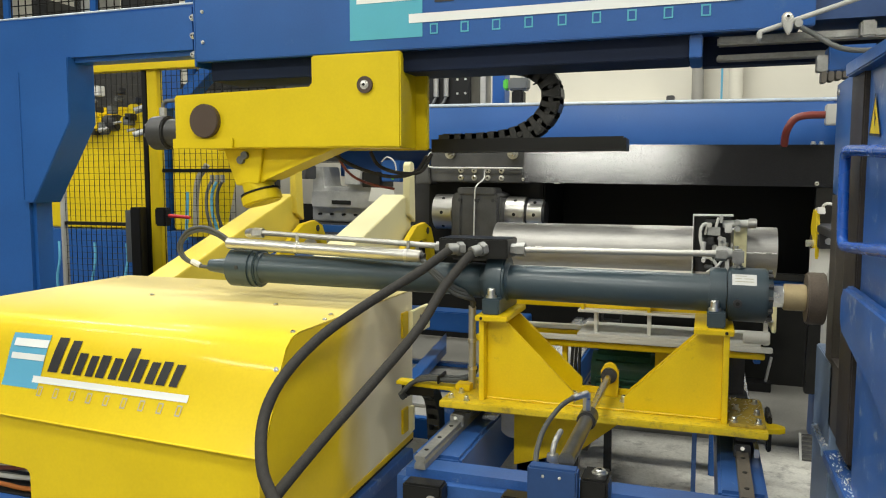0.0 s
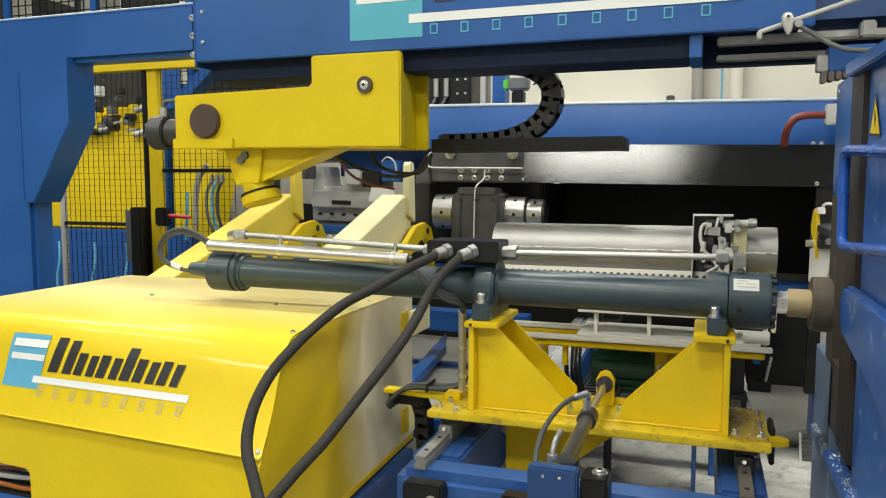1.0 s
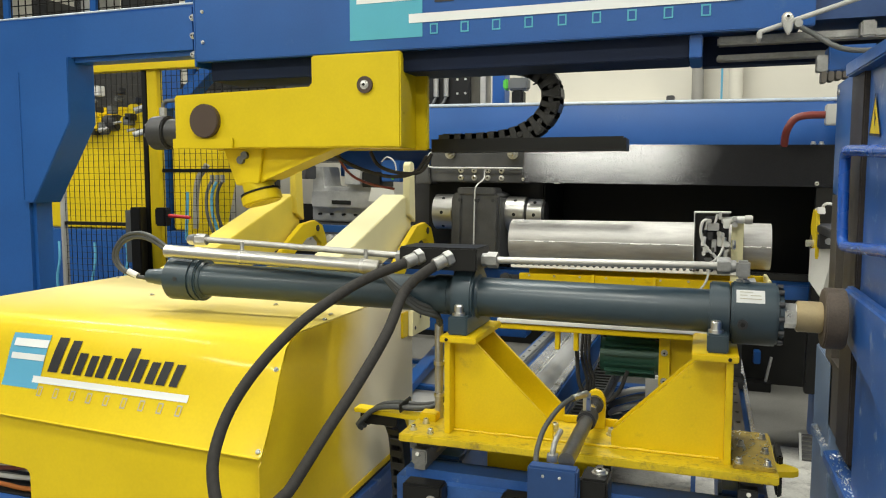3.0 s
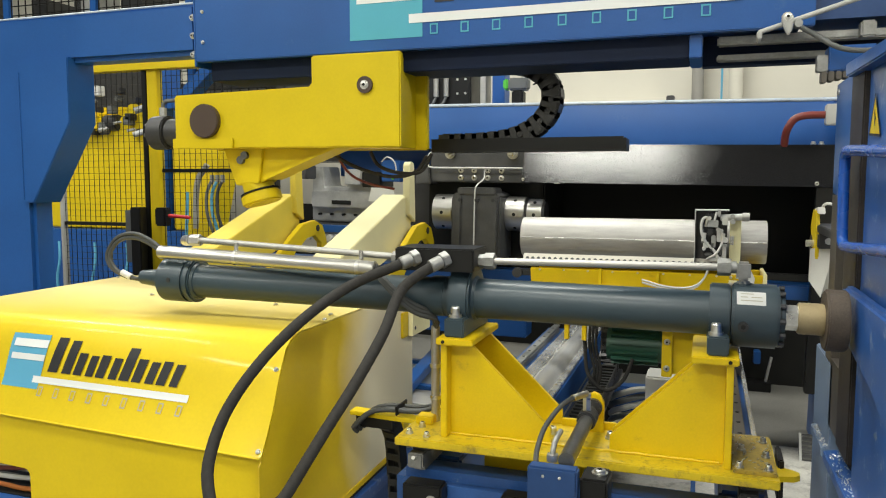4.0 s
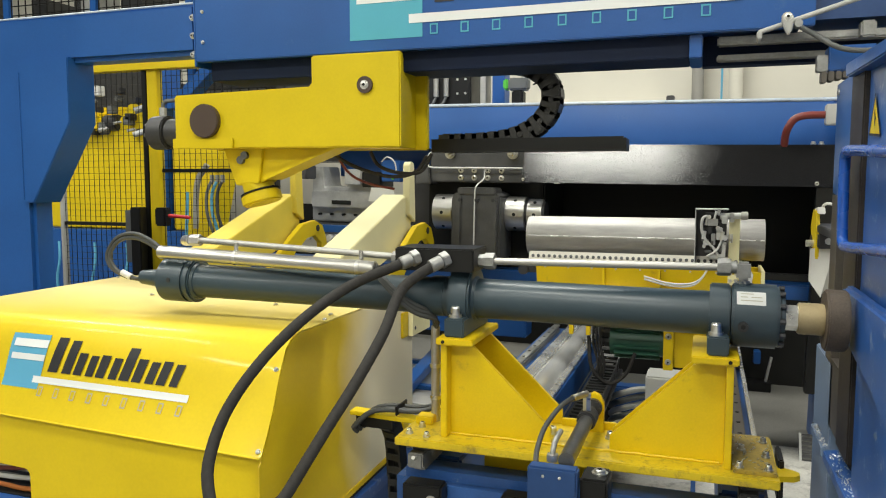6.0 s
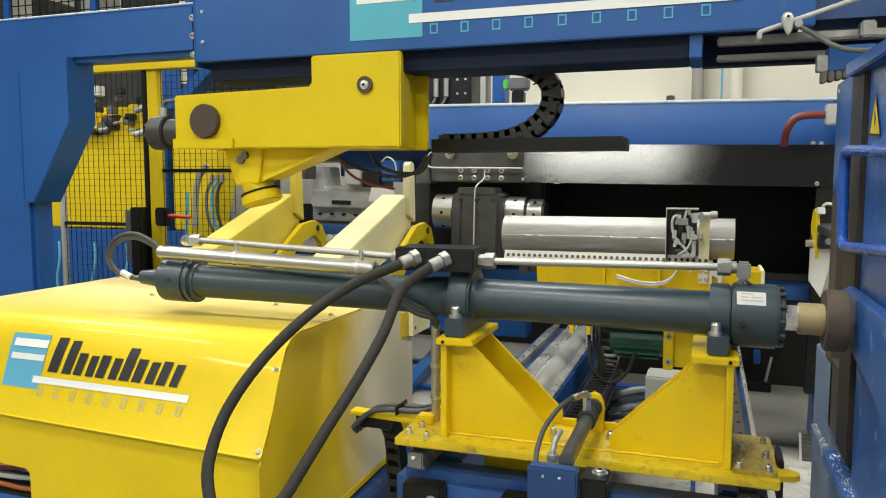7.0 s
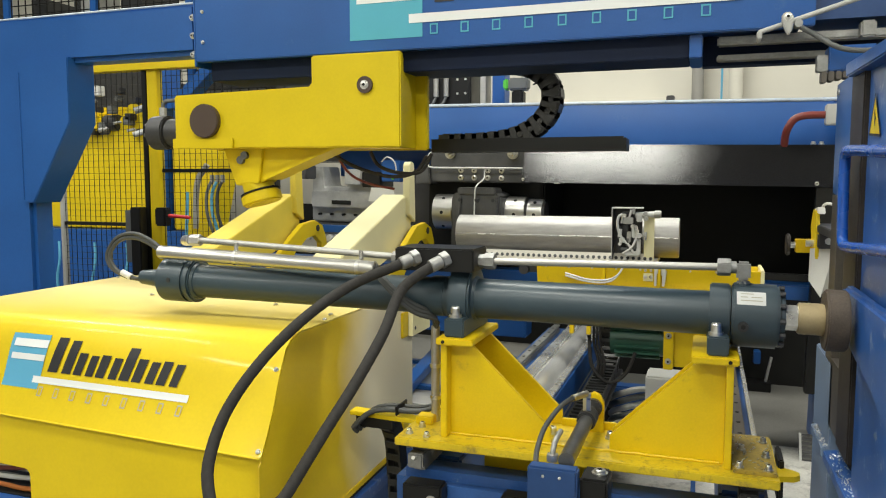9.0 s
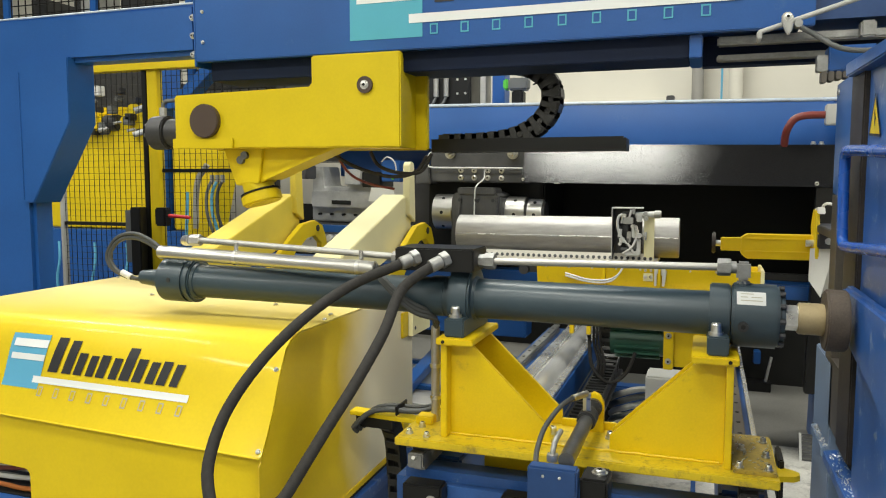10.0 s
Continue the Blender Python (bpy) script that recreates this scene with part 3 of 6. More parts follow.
# ---- gripper arms behind the hood ----
def build_gripper(at, main, label):
    g = thing("gripper_arm", (-1.73, 3.7, 0.0), label, "gripper arm", "gripper arms")
    part("beam", prismm([(2.85, 1.08), (4.15, 1.514), (4.2, 1.50), (4.22, 1.25), (3.6, 1.10), (3.0, 1.0)], "x", -1.81, -1.652), main, g, "", 0.004)
    part("finger", prismm([(4.13, 1.40), (4.13, 1.685), (4.15, 1.705), (4.20, 1.70), (4.21, 1.65), (4.215, 1.55), (4.225, 1.35)], "x", -1.668, -1.626), main, g, "", 0.004)
    part("lug", prismm([(3.75, 1.09), (4.0, 1.25), (4.15, 1.33), (4.30, 1.345), (4.40, 1.31), (4.45, 1.22), (4.47, 1.06), (4.40, 1.06), (4.375, 1.2), (4.30, 1.25), (4.2, 1.24), (4.05, 1.16), (3.95, 1.06)], "x", -1.625, -1.59), YELLOW, g, "", 0.003)
    part("pin", rodm((-1.63, 4.33, 1.295), (-1.585, 4.33, 1.295), 0.02, 16), DARK_IRON, g)
    part("leg", boxm(-1.80, -1.66, 3.1, 3.5, 0.0, 1.1), YELLOW_WORN, g)
    g.matrix_basis = at
    return g


# same shape twice: the first arm pale cream-yellow, the second a mottled yellow
build_gripper(pose(-1.73, 3.7, 0), YELLOW_PALE, "sloping steel gripper arm in pale yellow paint")
build_gripper(pose(-2.475, 3.7, 0), YELLOW_MOTTLED, "sloping steel gripper arm in bright yellow paint")


# ---- machine behind: blue beam, guard, press head ----
def press_lean(ob):
    """The press stands slightly out of true: every piece of it leans by the same small angle."""
    pivot = Matrix.Translation((-0.8, 4.9, 0.0))
    ob.matrix_basis = pivot @ pose(0, 0, 0, 0, 0.85, 0) @ pivot.inverted() @ ob.matrix_basis


def build_press():
    p = thing("forming_press", (-0.8, 4.9, 0.0), "blue painted press frame with black guards standing behind the pipe", "press")
    part("top_beam", prismm([(4.8, 1.79), (4.8, 2.055), (4.806, 2.068), (4.82, 2.08), (5.3, 2.09), (5.3, 1.79)], "x", -3.2, 0.66), BLUE, p)
    part("worn_edge", tubem([(-3.1, 4.807, 2.0705), (0.655, 4.807, 2.0705)], 0.012, 0.4, 10), HIGHLIGHT_EDGE, p, "scuffed whitish top edge of the beam with its highlight painted in")
    part("column", boxm(0.65, 1.0, 4.62, 5.3, 0.0, 2.10), BLUE, p, "", 0.01)
    part("guard_panel", prismm([(4.52, 1.582), (4.60, 1.81), (4.604, 1.81), (4.53, 1.582)], "x", -1.08, 0.64), SPECKLE, p, "black speckled glossy guard panel")
    part("guard_side", boxm(0.532, 0.64, 4.53, 4.6, 0.45, 1.581), BLACK, p, "", 0.003)
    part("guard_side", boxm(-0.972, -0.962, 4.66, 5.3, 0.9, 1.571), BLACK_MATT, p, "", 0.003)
    # matt black sheets line the recess, its inner shade put in as colour
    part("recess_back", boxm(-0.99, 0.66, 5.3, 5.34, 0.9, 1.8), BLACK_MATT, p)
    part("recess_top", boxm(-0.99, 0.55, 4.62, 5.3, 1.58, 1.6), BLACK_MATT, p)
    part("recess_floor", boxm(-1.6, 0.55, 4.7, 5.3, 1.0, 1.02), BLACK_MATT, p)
    part("lower_beam", boxm(-3.0, 0.7, 4.62, 4.9, 0.95, 1.035), BLUE, p, "", 0.008)
    part("lower_rail", boxm(-0.9, 0.6, 4.58, 4.62, 1.06, 1.10), BLACK, p, "", 0.004)
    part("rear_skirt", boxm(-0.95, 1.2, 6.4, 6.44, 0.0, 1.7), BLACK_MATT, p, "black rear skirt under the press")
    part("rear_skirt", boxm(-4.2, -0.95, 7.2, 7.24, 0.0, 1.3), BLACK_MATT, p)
    part("front_beam", boxm(-3.0, -0.98, 4.3, 4.45, 0.68, 0.80), BLUE, p, "", 0.006)
    for x in (0.50, 0.54):
        bolt(p, (x + 0.01, 4.596, 1.811), (0, 0, 1), 0.011, 0.016)
    bolt(p, (0.53, 4.52, 1.60), (0, -1, 0), 0.008, 0.01)
    bolt(p, (-1.07, 4.52, 1.60), (0, -1, 0), 0.007, 0.01)
    bolt(p, (0.64, 4.62, 1.66), (-1, 0, 0), 0.012, 0.012)
    for x in (-0.28,):
        part("guard_hole", rodm((x, 4.548, 1.68), (x, 4.5535, 1.682), 0.005, 8), BLACK_MATT, p)
    press_lean(p)
    h = thing("press_head", (-1.4, 4.7, 1.0), "dark iron press head with bolts and bright steel collars", "press head")
    part("top_block", boxm(-1.70, -1.08, 4.62, 4.85, 1.575, 1.795), BLOCK_GREY, h, "", 0.008)
    part("clamp_block", prismm([(-1.50, 1.10), (-1.50, 1.49), (-1.47, 1.52), (-1.23, 1.52), (-1.19, 1.49), (-1.19, 1.10)], "y", 4.45, 4.75), BLOCK_GREY, h, "", 0.012)
    for x in (-1.455, -1.225):
        part("clamp_rib", boxm(x - 0.02, x + 0.02, 4.435, 4.45, 1.11, 1.50), BLOCK_GREY, h, "", 0.006)
    part("clamp_cap", boxm(-1.46, -1.22, 4.44, 4.6, 1.50, 1.545), BLOCK_GREY, h, "", 0.008)
    for x in (-1.44, -1.335, -1.23):
        part("cap_screw", rodm((x, 4.425, 1.47), (x, 4.45, 1.47), 0.011, 10), DARK_IRON, h)
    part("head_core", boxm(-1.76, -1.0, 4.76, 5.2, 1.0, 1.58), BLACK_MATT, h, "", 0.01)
    for x0, x1, r in ((-1.66, -1.53, 0.112), (-1.19, -1.07, 0.107), (-1.055, -0.965, 0.095)):
        bm = rodm((x0, 4.65, 1.385), (x1, 4.65, 1.385), r, 40)
        q = part("steel_collar", bm, SATIN, h, "bright turned steel collar", 0.004)
        for a in (0.0, 0.9, -0.9):
            d = Vector((0, -math.cos(a), math.sin(a)))
            e = Vector(((x0 + x1) / 2, 4.65, 1.385))
            part("collar_hole", rodm(e + d * (r - 0.004), e + d * (r + 0.001), 0.011, 12), BLACK_MATT, q)
    part("shaft", rodm((-1.2, 4.65, 1.385), (-0.95, 4.65, 1.385), 0.08, 32), DARK_IRON, h)
    for x in (-1.505, -1.417, -1.329, -1.241):
        for z in (1.605, 1.65):
            bolt(h, (x + 0.01, 4.62, z), (0, -1, 0), 0.0125, 0.014)
    for x in (-1.565, -1.16):
        part("stud_washer", rodm((x, 4.60, 1.755), (x, 4.62, 1.755), 0.034, 20), ZINC, h, "", 0.003)
        part("stud_nut", rodm((x, 4.575, 1.755), (x, 4.60, 1.755), 0.025, 6), ZINC, h, "", 0.002)
        part("stud", rodm((x, 4.545, 1.755), (x, 4.575, 1.755), 0.013, 14), ZINC, h, "", 0.002)
    part("copper_pipe", tubem([(-1.68, 4.58, 1.76), (-1.70, 4.58, 1.74), (-1.70, 4.58, 1.68), (-1.66, 4.58, 1.665), (-1.4, 4.58, 1.665), (-1.09, 4.58, 1.665)], 0.006), LABEL, h)
    part("copper_pipe", tubem([(-1.33, 4.585, 1.662), (-1.33, 4.57, 1.6), (-1.335, 4.44, 1.56), (-1.345, 4.43, 1.50), (-1.347, 4.43, 1.2)], 0.0045), LABEL, h)
    press_lean(h)
    c = thing("clamp_jaw", (-2.2, 4.9, 1.0), "machined grey iron clamp jaw blocks of the press", "clamp jaw")
    part("jaw_block", prismm([(-2.62, 1.29), (-2.62, 1.665), (-2.537, 1.665), (-2.52, 1.53), (-2.35, 1.53), (-2.342, 1.60), (-2.14, 1.56), (-2.125, 1.29)], "y", 4.75, 5.0), CAST, c, "", 0.008)
    part("jaw_plate", boxm(-2.60, -2.13, 4.70, 4.748, 1.385, 1.50), CAST, c, "", 0.008)
    part("jaw_slot", boxm(-2.44, -2.30, 4.69, 4.702, 1.41, 1.438), BLACK_MATT, c)
    part("jaw_foot", boxm(-2.66, -1.80, 4.72, 4.9, 1.10, 1.28), BLOCK_GREY, c, "", 0.006)
    for x in (-2.55, -2.46, -2.37, -2.28, -2.19):
        part("hole", rodm((x, 4.715, 1.34), (x, 4.752, 1.34), 0.008, 10), BLACK_MATT, c)
    part("jaw_block", boxm(-2.34, -2.215, 4.68, 4.74, 1.545, 1.65), CAST, c, "", 0.006)
    part("jaw_block", boxm(-2.20, -2.07, 4.66, 4.9, 1.53, 1.635), BLACK, c, "", 0.006)
    part("valve_box", boxm(-2.06, -1.93, 4.66, 4.9, 1.57, 1.71), BLUE, c, "blue valve box", 0.006)
    part("paper_sheet", prismm([(-2.135, 1.44), (-2.11, 1.53), (-1.96, 1.53), (-1.94, 1.44)], "y", 4.62, 4.626), WHITE, c, "white cover sheet")
    part("jaw_block", prismm([(-1.80, 1.56), (-1.78, 1.675), (-1.71, 1.68), (-1.69, 1.56)], "y", 4.6, 4.8), BLOCK_GREY, c, "", 0.006)
    part("jaw_block", prismm([(-2.66, 1.58), (-2.64, 1.68), (-2.56, 1.67), (-2.56, 1.58)], "y", 4.55, 4.7), BLOCK_GREY, c, "", 0.006)
    part("jaw_frame", boxm(-2.56, -1.76, 5.06, 5.12, 1.60, 1.79), BLUE, c, "blue cross plate", 0.006)
    part("jaw_frame", boxm(-1.93, -1.76, 4.8, 5.0, 1.2, 1.655), DARK_IRON, c, "", 0.006)
    part("status_light", rodm((-1.975, 4.65, 1.592), (-1.975, 4.662, 1.592), 0.008, 10), GREEN_BRIGHT, c, "small green status light")
    part("jaw_cable", tubem([(-2.05, 4.64, 1.70), (-2.0, 4.62, 1.73), (-1.95, 4.62, 1.70), (-1.94, 4.63, 1.64)], 0.005), LABEL, c)
    part("blue_bar", boxm(-2.6, -1.75, 4.5, 4.56, 1.235, 1.28), BLUE, c, "", 0.004)
    for k in range(16):
        part("chain_roller", rodm((-2.56 + 0.052 * k, 4.48, 1.20), (-2.56 + 0.052 * k, 4.56, 1.20), 0.02, 10), LABEL, c)
    part("roller_chain", boxm(-2.6, -1.75, 4.5, 4.56, 1.13, 1.18), WHITE, c, "", 0.004)
    press_lean(c)
    k = thing("red_conduit", (0.5, 4.55, 1.8), "red-brown bent conduit entering a grey junction box", "conduit")
    part("pipe", tubem([(0.395, 4.61, 1.787), (0.395, 4.59, 1.83), (0.405, 4.56, 1.88), (0.44, 4.56, 1.93), (0.5, 4.56, 1.945), (0.60, 4.56, 1.945)], 0.02, 0.02, 16), RED_PIPE, k)
    part("junction_box", boxm(0.585, 0.655, 4.52, 4.6, 1.89, 2.0), CABLE_LIGHT, k, "", 0.006)
    # far equipment on top of the press
    m = thing("drive_unit", (-1.5, 5.3, 2.07), "black drive unit with a grey motor on the press beam", "drive unit")
    part("housing", boxm(-1.95, -1.62, 5.32, 5.6, 1.7, 2.55), BLACK, m, "", 0.01)
    for x in (-1.877, -1.80):
        part("pneumatic_fitting", rodm((x, 5.3, 2.2), (x, 5.3, 2.33), 0.02, 12), STEEL, m)
        part("pneumatic_hose", tubem([(x, 5.3, 2.2), (x - 0.03, 5.28, 2.14), (x - 0.12, 5.28, 2.12)], 0.01), CABLE_GREY, m)
    for x in (-1.72, -1.66):
        for z in (2.12, 2.22, 2.32):
            part("cabinet_screw", rodm((x, 5.312, z), (x, 5.32, z), 0.009, 10), ZINC, m)
    part("pale_hose", tubem([(-1.9, 5.29, 2.13), (-1.75, 5.28, 2.118), (-1.6, 5.28, 2.125), (-1.42, 5.28, 2.115), (-1.36, 5.28, 2.13)], 0.009), CABLE_LIGHT, m)
    part("support_post", boxm(-1.56, -1.52, 5.35, 5.5, 1.7, 2.6), STEEL, m, "", 0.004)
    part("support_post", boxm(-1.47, -1.38, 5.35, 5.5, 1.7, 2.6), BLUE, m, "", 0.004)
    s = thing("camera_sensor", (-0.95, 5.2, 2.075), "grey camera sensor with a green cap on a bracket", "sensor")
    part("sensor_body", boxm(-1.293, -1.157, 5.1, 5.2, 2.203, 2.285), CABLE_GREY, s, "", 0.012)
    part("green_cap", boxm(-1.328, -1.293, 5.1, 5.2, 2.21, 2.28), GREEN_BRIGHT, s, "bright green end cap", 0.01)
    part("bracket", boxm(-1.27, -1.19, 5.11, 5.2, 2.075, 2.203), BLACK, s, "", 0.01)
    part("sensor_cable", tubem([(-1.13, 5.15, 2.24), (-1.06, 5.15, 2.27), (-1.0, 5.15, 2.33), (-0.9, 5.15, 2.4)], 0.006), BLACK, s)


build_press()


# ---- rails and frame under the carriage ----
def build_bed():
    b = thing("machine_bed", (-0.35, 2.8, 0.0), "blue steel machine bed with two steel linear rails", "machine bed")
    part("side_beam", boxm(-0.865, -0.70, 2.205, 4.4, 0.52, 0.735), BLUE_BED, b, "", 0.01)
    part("side_beam", boxm(0.055, 0.185, 2.205, 4.4, 0.52, 0.735), BLUE_BED, b, "", 0.01)
    part("front_beam", boxm(-0.868, 0.19, 2.06, 2.203, 0.56, 0.7345), BLUE_BED, b, "", 0.03)
    part("mid_beam", boxm(-0.70, 0.05, 4.28, 4.38, 0.3, 0.45), BLUE_BED, b, "", 0.01)
    for x in (-0.785, 0.12):
        for y in (2.12, 4.25):
            part("leg", boxm(x - 0.07, x + 0.07, y, y + 0.14, 0.0, 0.52), BLUE, b, "", 0.008)
    for x in (-0.79, 0.125):
        r = part("linear_rail", prismm([(x - 0.017, 0.735), (x - 0.017, 0.752), (x - 0.011, 0.758), (x - 0.017, 0.766), (x - 0.017, 0.775), (x + 0.017, 0.775), (x + 0.017, 0.766), (x + 0.011, 0.758), (x + 0.017, 0.752), (x + 0.017, 0.735)], "y", 2.08, 4.3), GREASED if x > 0 else FITTING, b, "greasy steel linear guide rail")
        for k in range(18):
            part("rail_hole", rodm((x, 2.14 + 0.12 * k, 0.774), (x, 2.14 + 0.12 * k, 0.7765), 0.007, 10), BLACK_MATT, r)
    part("rail_cover", boxm(0.163, 0.178, 2.5, 4.3, 0.737, 0.765), BRIGHT, b, "bright steel cover strip", 0.002)
    for x in (-0.815, -0.52):
        bm = boxm(x, x + 0.12, 2.0, 2.06, 0.59, 0.722)
        q = part("stop_block", bm, BLACK, b, "black stop block", 0.006)
        bolt(q, (x + 0.09, 2.0, 0.675), (0, -1, 0), 0.014, 0.012)
    # feed cylinder block
    f = thing("feed_cylinder", (-0.32, 1.8, 0.0), "blue mounted feed cylinder with a chrome piston rod", "hydraulic cylinder")
    part("mount_box", boxm(-0.388, -0.268, 1.745, 1.785, 0.0, 0.918), BLUE_SHADED, f, "", 0.005)
    part("side_block", boxm(-0.266, -0.20, 1.77, 1.86, 0.80, 0.893), BLACK, f, "", 0.006)
    bolt(f, (-0.225, 1.82, 0.893), (0, 0, 1), 0.014, 0.01)
    for x in (-0.34, -0.30):
        bolt(f, (x - 0.01, 1.745, 0.897), (0, -1, 0), 0.0028, 0.004, "screw")
    part("barrel", rodm((-0.301, 1.785, 0.926), (-0.301, 2.13, 0.926), 0.020, 24), DULL, f, "dull steel cylinder barrel")
    part("barrel_collar", rodm((-0.301, 2.10, 0.926), (-0.301, 2.17, 0.926), 0.027, 28), DARK_IRON, f, "", 0.005)
    part("hose_port", rodm((-0.303, 2.13, 0.945), (-0.303, 2.13, 1.0), 0.012, 6), ZINC, f)
    part("feed_hose", tubem([(-0.305, 2.13, 0.998), (-0.335, 2.08, 0.996), (-0.36, 2.02, 0.985), (-0.38, 1.92, 0.96), (-0.383, 1.84, 0.93), (-0.376, 1.79, 0.912), (-0.37, 1.78, 0.88)], 0.0068, 0.012), LOOM, f)
    part("hose_ferrule", rodm((-0.303, 2.13, 0.999), (-0.335, 2.08, 0.996), 0.0095, 12), ZINC, f)
    part("elbow", tubem([(-0.337, 1.80, 0.92), (-0.337, 1.805, 0.945), (-0.334, 1.83, 0.962), (-0.33, 1.87, 0.97)], 0.007), FITTING, f)
    part("elbow_nut", rodm((-0.337, 1.80, 0.917), (-0.337, 1.80, 0.934), 0.015, 6), ZINC, f)
    # bright shafts beside the bed
    g = thing("guide_shaft", (-0.6, 3.6, 0.0), "chromed guide shafts on a blue support beside the bed", "guide shaft")
    part("support", boxm(-0.70, -0.58, 2.95, 4.6, 0.3, 0.60), BLUE, g, "", 0.006)
    part("shaft", rodm((-0.655, 2.7, 0.70), (-0.655, 4.7, 0.70), 0.055, 32), POLISHED, g, "thick chromed shaft")
    part("side_plate", boxm(-0.574, -0.566, 2.95, 4.6, 0.3, 0.70), BLUE, g, "blue side plate", 0.002)
    part("cover_strip", boxm(-0.745, -0.695, 2.6, 4.7, 0.737, 0.752), BRIGHT, g, "bright flat cover strip", 0.002)
    part("cover_strip", boxm(-0.61, -0.575, 2.7, 4.7, 0.70, 0.715), BRIGHT, g, "bright flat cover strip", 0.002)
    part("shaft", rodm((-0.60, 2.9, 0.57), (-0.60, 4.7, 0.57), 0.035, 24), SATIN, g, "dull steel shaft")
    part("shaft", rodm((-0.745, 2.9, 0.64), (-0.745, 4.7, 0.64), 0.02, 20), DULL, g)
    part("shaft", rodm((-0.53, 2.9, 0.50), (-0.53, 4.7, 0.50), 0.028, 24), STEEL, g)
    for y in (2.95, 4.5):
        part("shaft_holder", boxm(-0.70, -0.575, y, y + 0.1, 0.3, 0.645), BLUE, g, "", 0.005)
        part("support_leg", boxm(-0.69, -0.59, y + 0.15, y + 0.25, 0.0, 0.3), BLUE, g)
    o = thing("junction_box", (-0.05, 4.0, 0.0), "grey junction box with bundled conduits on the floor", "junction box")
    part("box", boxm(-0.265, -0.03, 3.9, 4.1, 0.37, 0.615), LABEL, o, "", 0.008)
    part("box_stand", boxm(-0.035, -0.012, 4.0, 4.06, 0.0, 0.45), BLUE_BED, o)
    for k in range(4):
        part("conduit", tubem([(-0.245, 3.98, 0.53 - 0.035 * k), (-0.31, 3.95, 0.53 - 0.04 * k), (-0.38, 3.97, 0.50 - 0.04 * k), (-0.45, 4.08, 0.44 - 0.04 * k), (-0.50, 4.35, 0.30 - 0.04 * k), (-0.51, 4.55, 0.02)], 0.016), CABLE_LIGHT if k % 2 == 0 else CABLE_GREY, o)
    part("box_screw", rodm((-0.20, 3.895, 0.39), (-0.20, 3.902, 0.39), 0.012, 10), ZINC, o)
    d = thing("drag_chain", (-0.47, 3.5, 0.0), "worn black plastic drag chain on a narrow tray", "drag chain")
    part("chain_tray", boxm(-0.535, -0.405, 2.9, 4.2, 0.555, 0.57), DARK_IRON, d, "", 0.003)
    for y in (2.95, 4.1):
        part("tray_foot", boxm(-0.49, -0.45, y, y + 0.04, 0.0, 0.555), DARK_IRON, d)
    curve = spline([(-0.47, 2.9, 0.6), (-0.47, 3.4, 0.6), (-0.47, 3.85, 0.602), (-0.465, 4.02, 0.63), (-0.46, 4.09, 0.70), (-0.46, 4.1, 0.80), (-0.46, 4.1, 0.95)], 0.05)
    for p, q in zip(curve, curve[1:]):
        e = (q - p).normalized()
        m = Matrix.Translation((p + q) / 2) @ Matrix.Rotation(math.atan2(e.z, e.y), 4, "X")
        bm = boxm(-0.052, -0.045, -0.024, 0.024, -0.025, 0.025)
        box(bm, 0.045, 0.052, -0.024, 0.024, -0.025, 0.025)
        box(bm, -0.045, 0.045, -0.009, 0.009, 0.016, 0.024)
        box(bm, -0.045, 0.045, -0.009, 0.009, -0.024, -0.016)
        bmesh.ops.transform(bm, matrix=m, verts=bm.verts)
        part("chain_link", bm, CHAIN, d)
    # low frame to the side of the hood
    w = thing("floor_frame", (-1.4, 4.0, 0.0), "blue low steel floor frame with grey cover sheets", "floor frame")
    part("cover_sheet", boxm(-1.9, -0.95, 3.4, 4.4, 0.42, 0.45), STEEL, w)
    part("frame_bar", boxm(-1.9, -0.95, 3.35, 3.4, 0.36, 0.46), BLUE, w, "", 0.004)
    part("frame_bar", boxm(-1.9, -0.95, 4.4, 4.46, 0.36, 0.47), BLUE, w, "", 0.004)
    part("frame_bar", boxm(-1.9, -0.95, 3.85, 3.9, 0.45, 0.475), BLUE, w, "", 0.004)
    part("frame_bar", prismm([(-1.15, 3.3), (-1.05, 3.3), (-1.05, 4.4), (-1.15, 4.4)], "z", 0.45, 0.55), BLUE_WORN, w, "", 0.004)
    part("diagonal_beam", prismm([(-1.529, 3.788), (-1.709, 5.037), (-1.567, 4.618), (-1.417, 3.51)], "z", 0.476, 0.53), BLUE, w, "", 0.004)
    part("grey_plank", boxm(-1.6, -0.93, 3.55, 3.75, 0.451, 0.466), STEEL, w, "", 0.003)
    for x in (-1.85, -1.05):
        for y in (3.36, 4.4):
            part("frame_leg", boxm(x, x + 0.06, y, y + 0.05, 0.0, 0.36), BLUE, w)


build_bed()


# ---- carriage with the long hydraulic cylinder; built where it stops ----
AX = (2.2, 1.24)


def axis_z(x):
    """Height of the cylinder's axis, which falls slightly towards its head."""
    return AX[1] - 0.0105 * (x + 0.3)


def xrod(x0, x1, r, r2=None, seg=40):
    return rodm((x0, AX[0], axis_z(x0)), (x1, AX[0], axis_z(x1)), r, seg, r2)


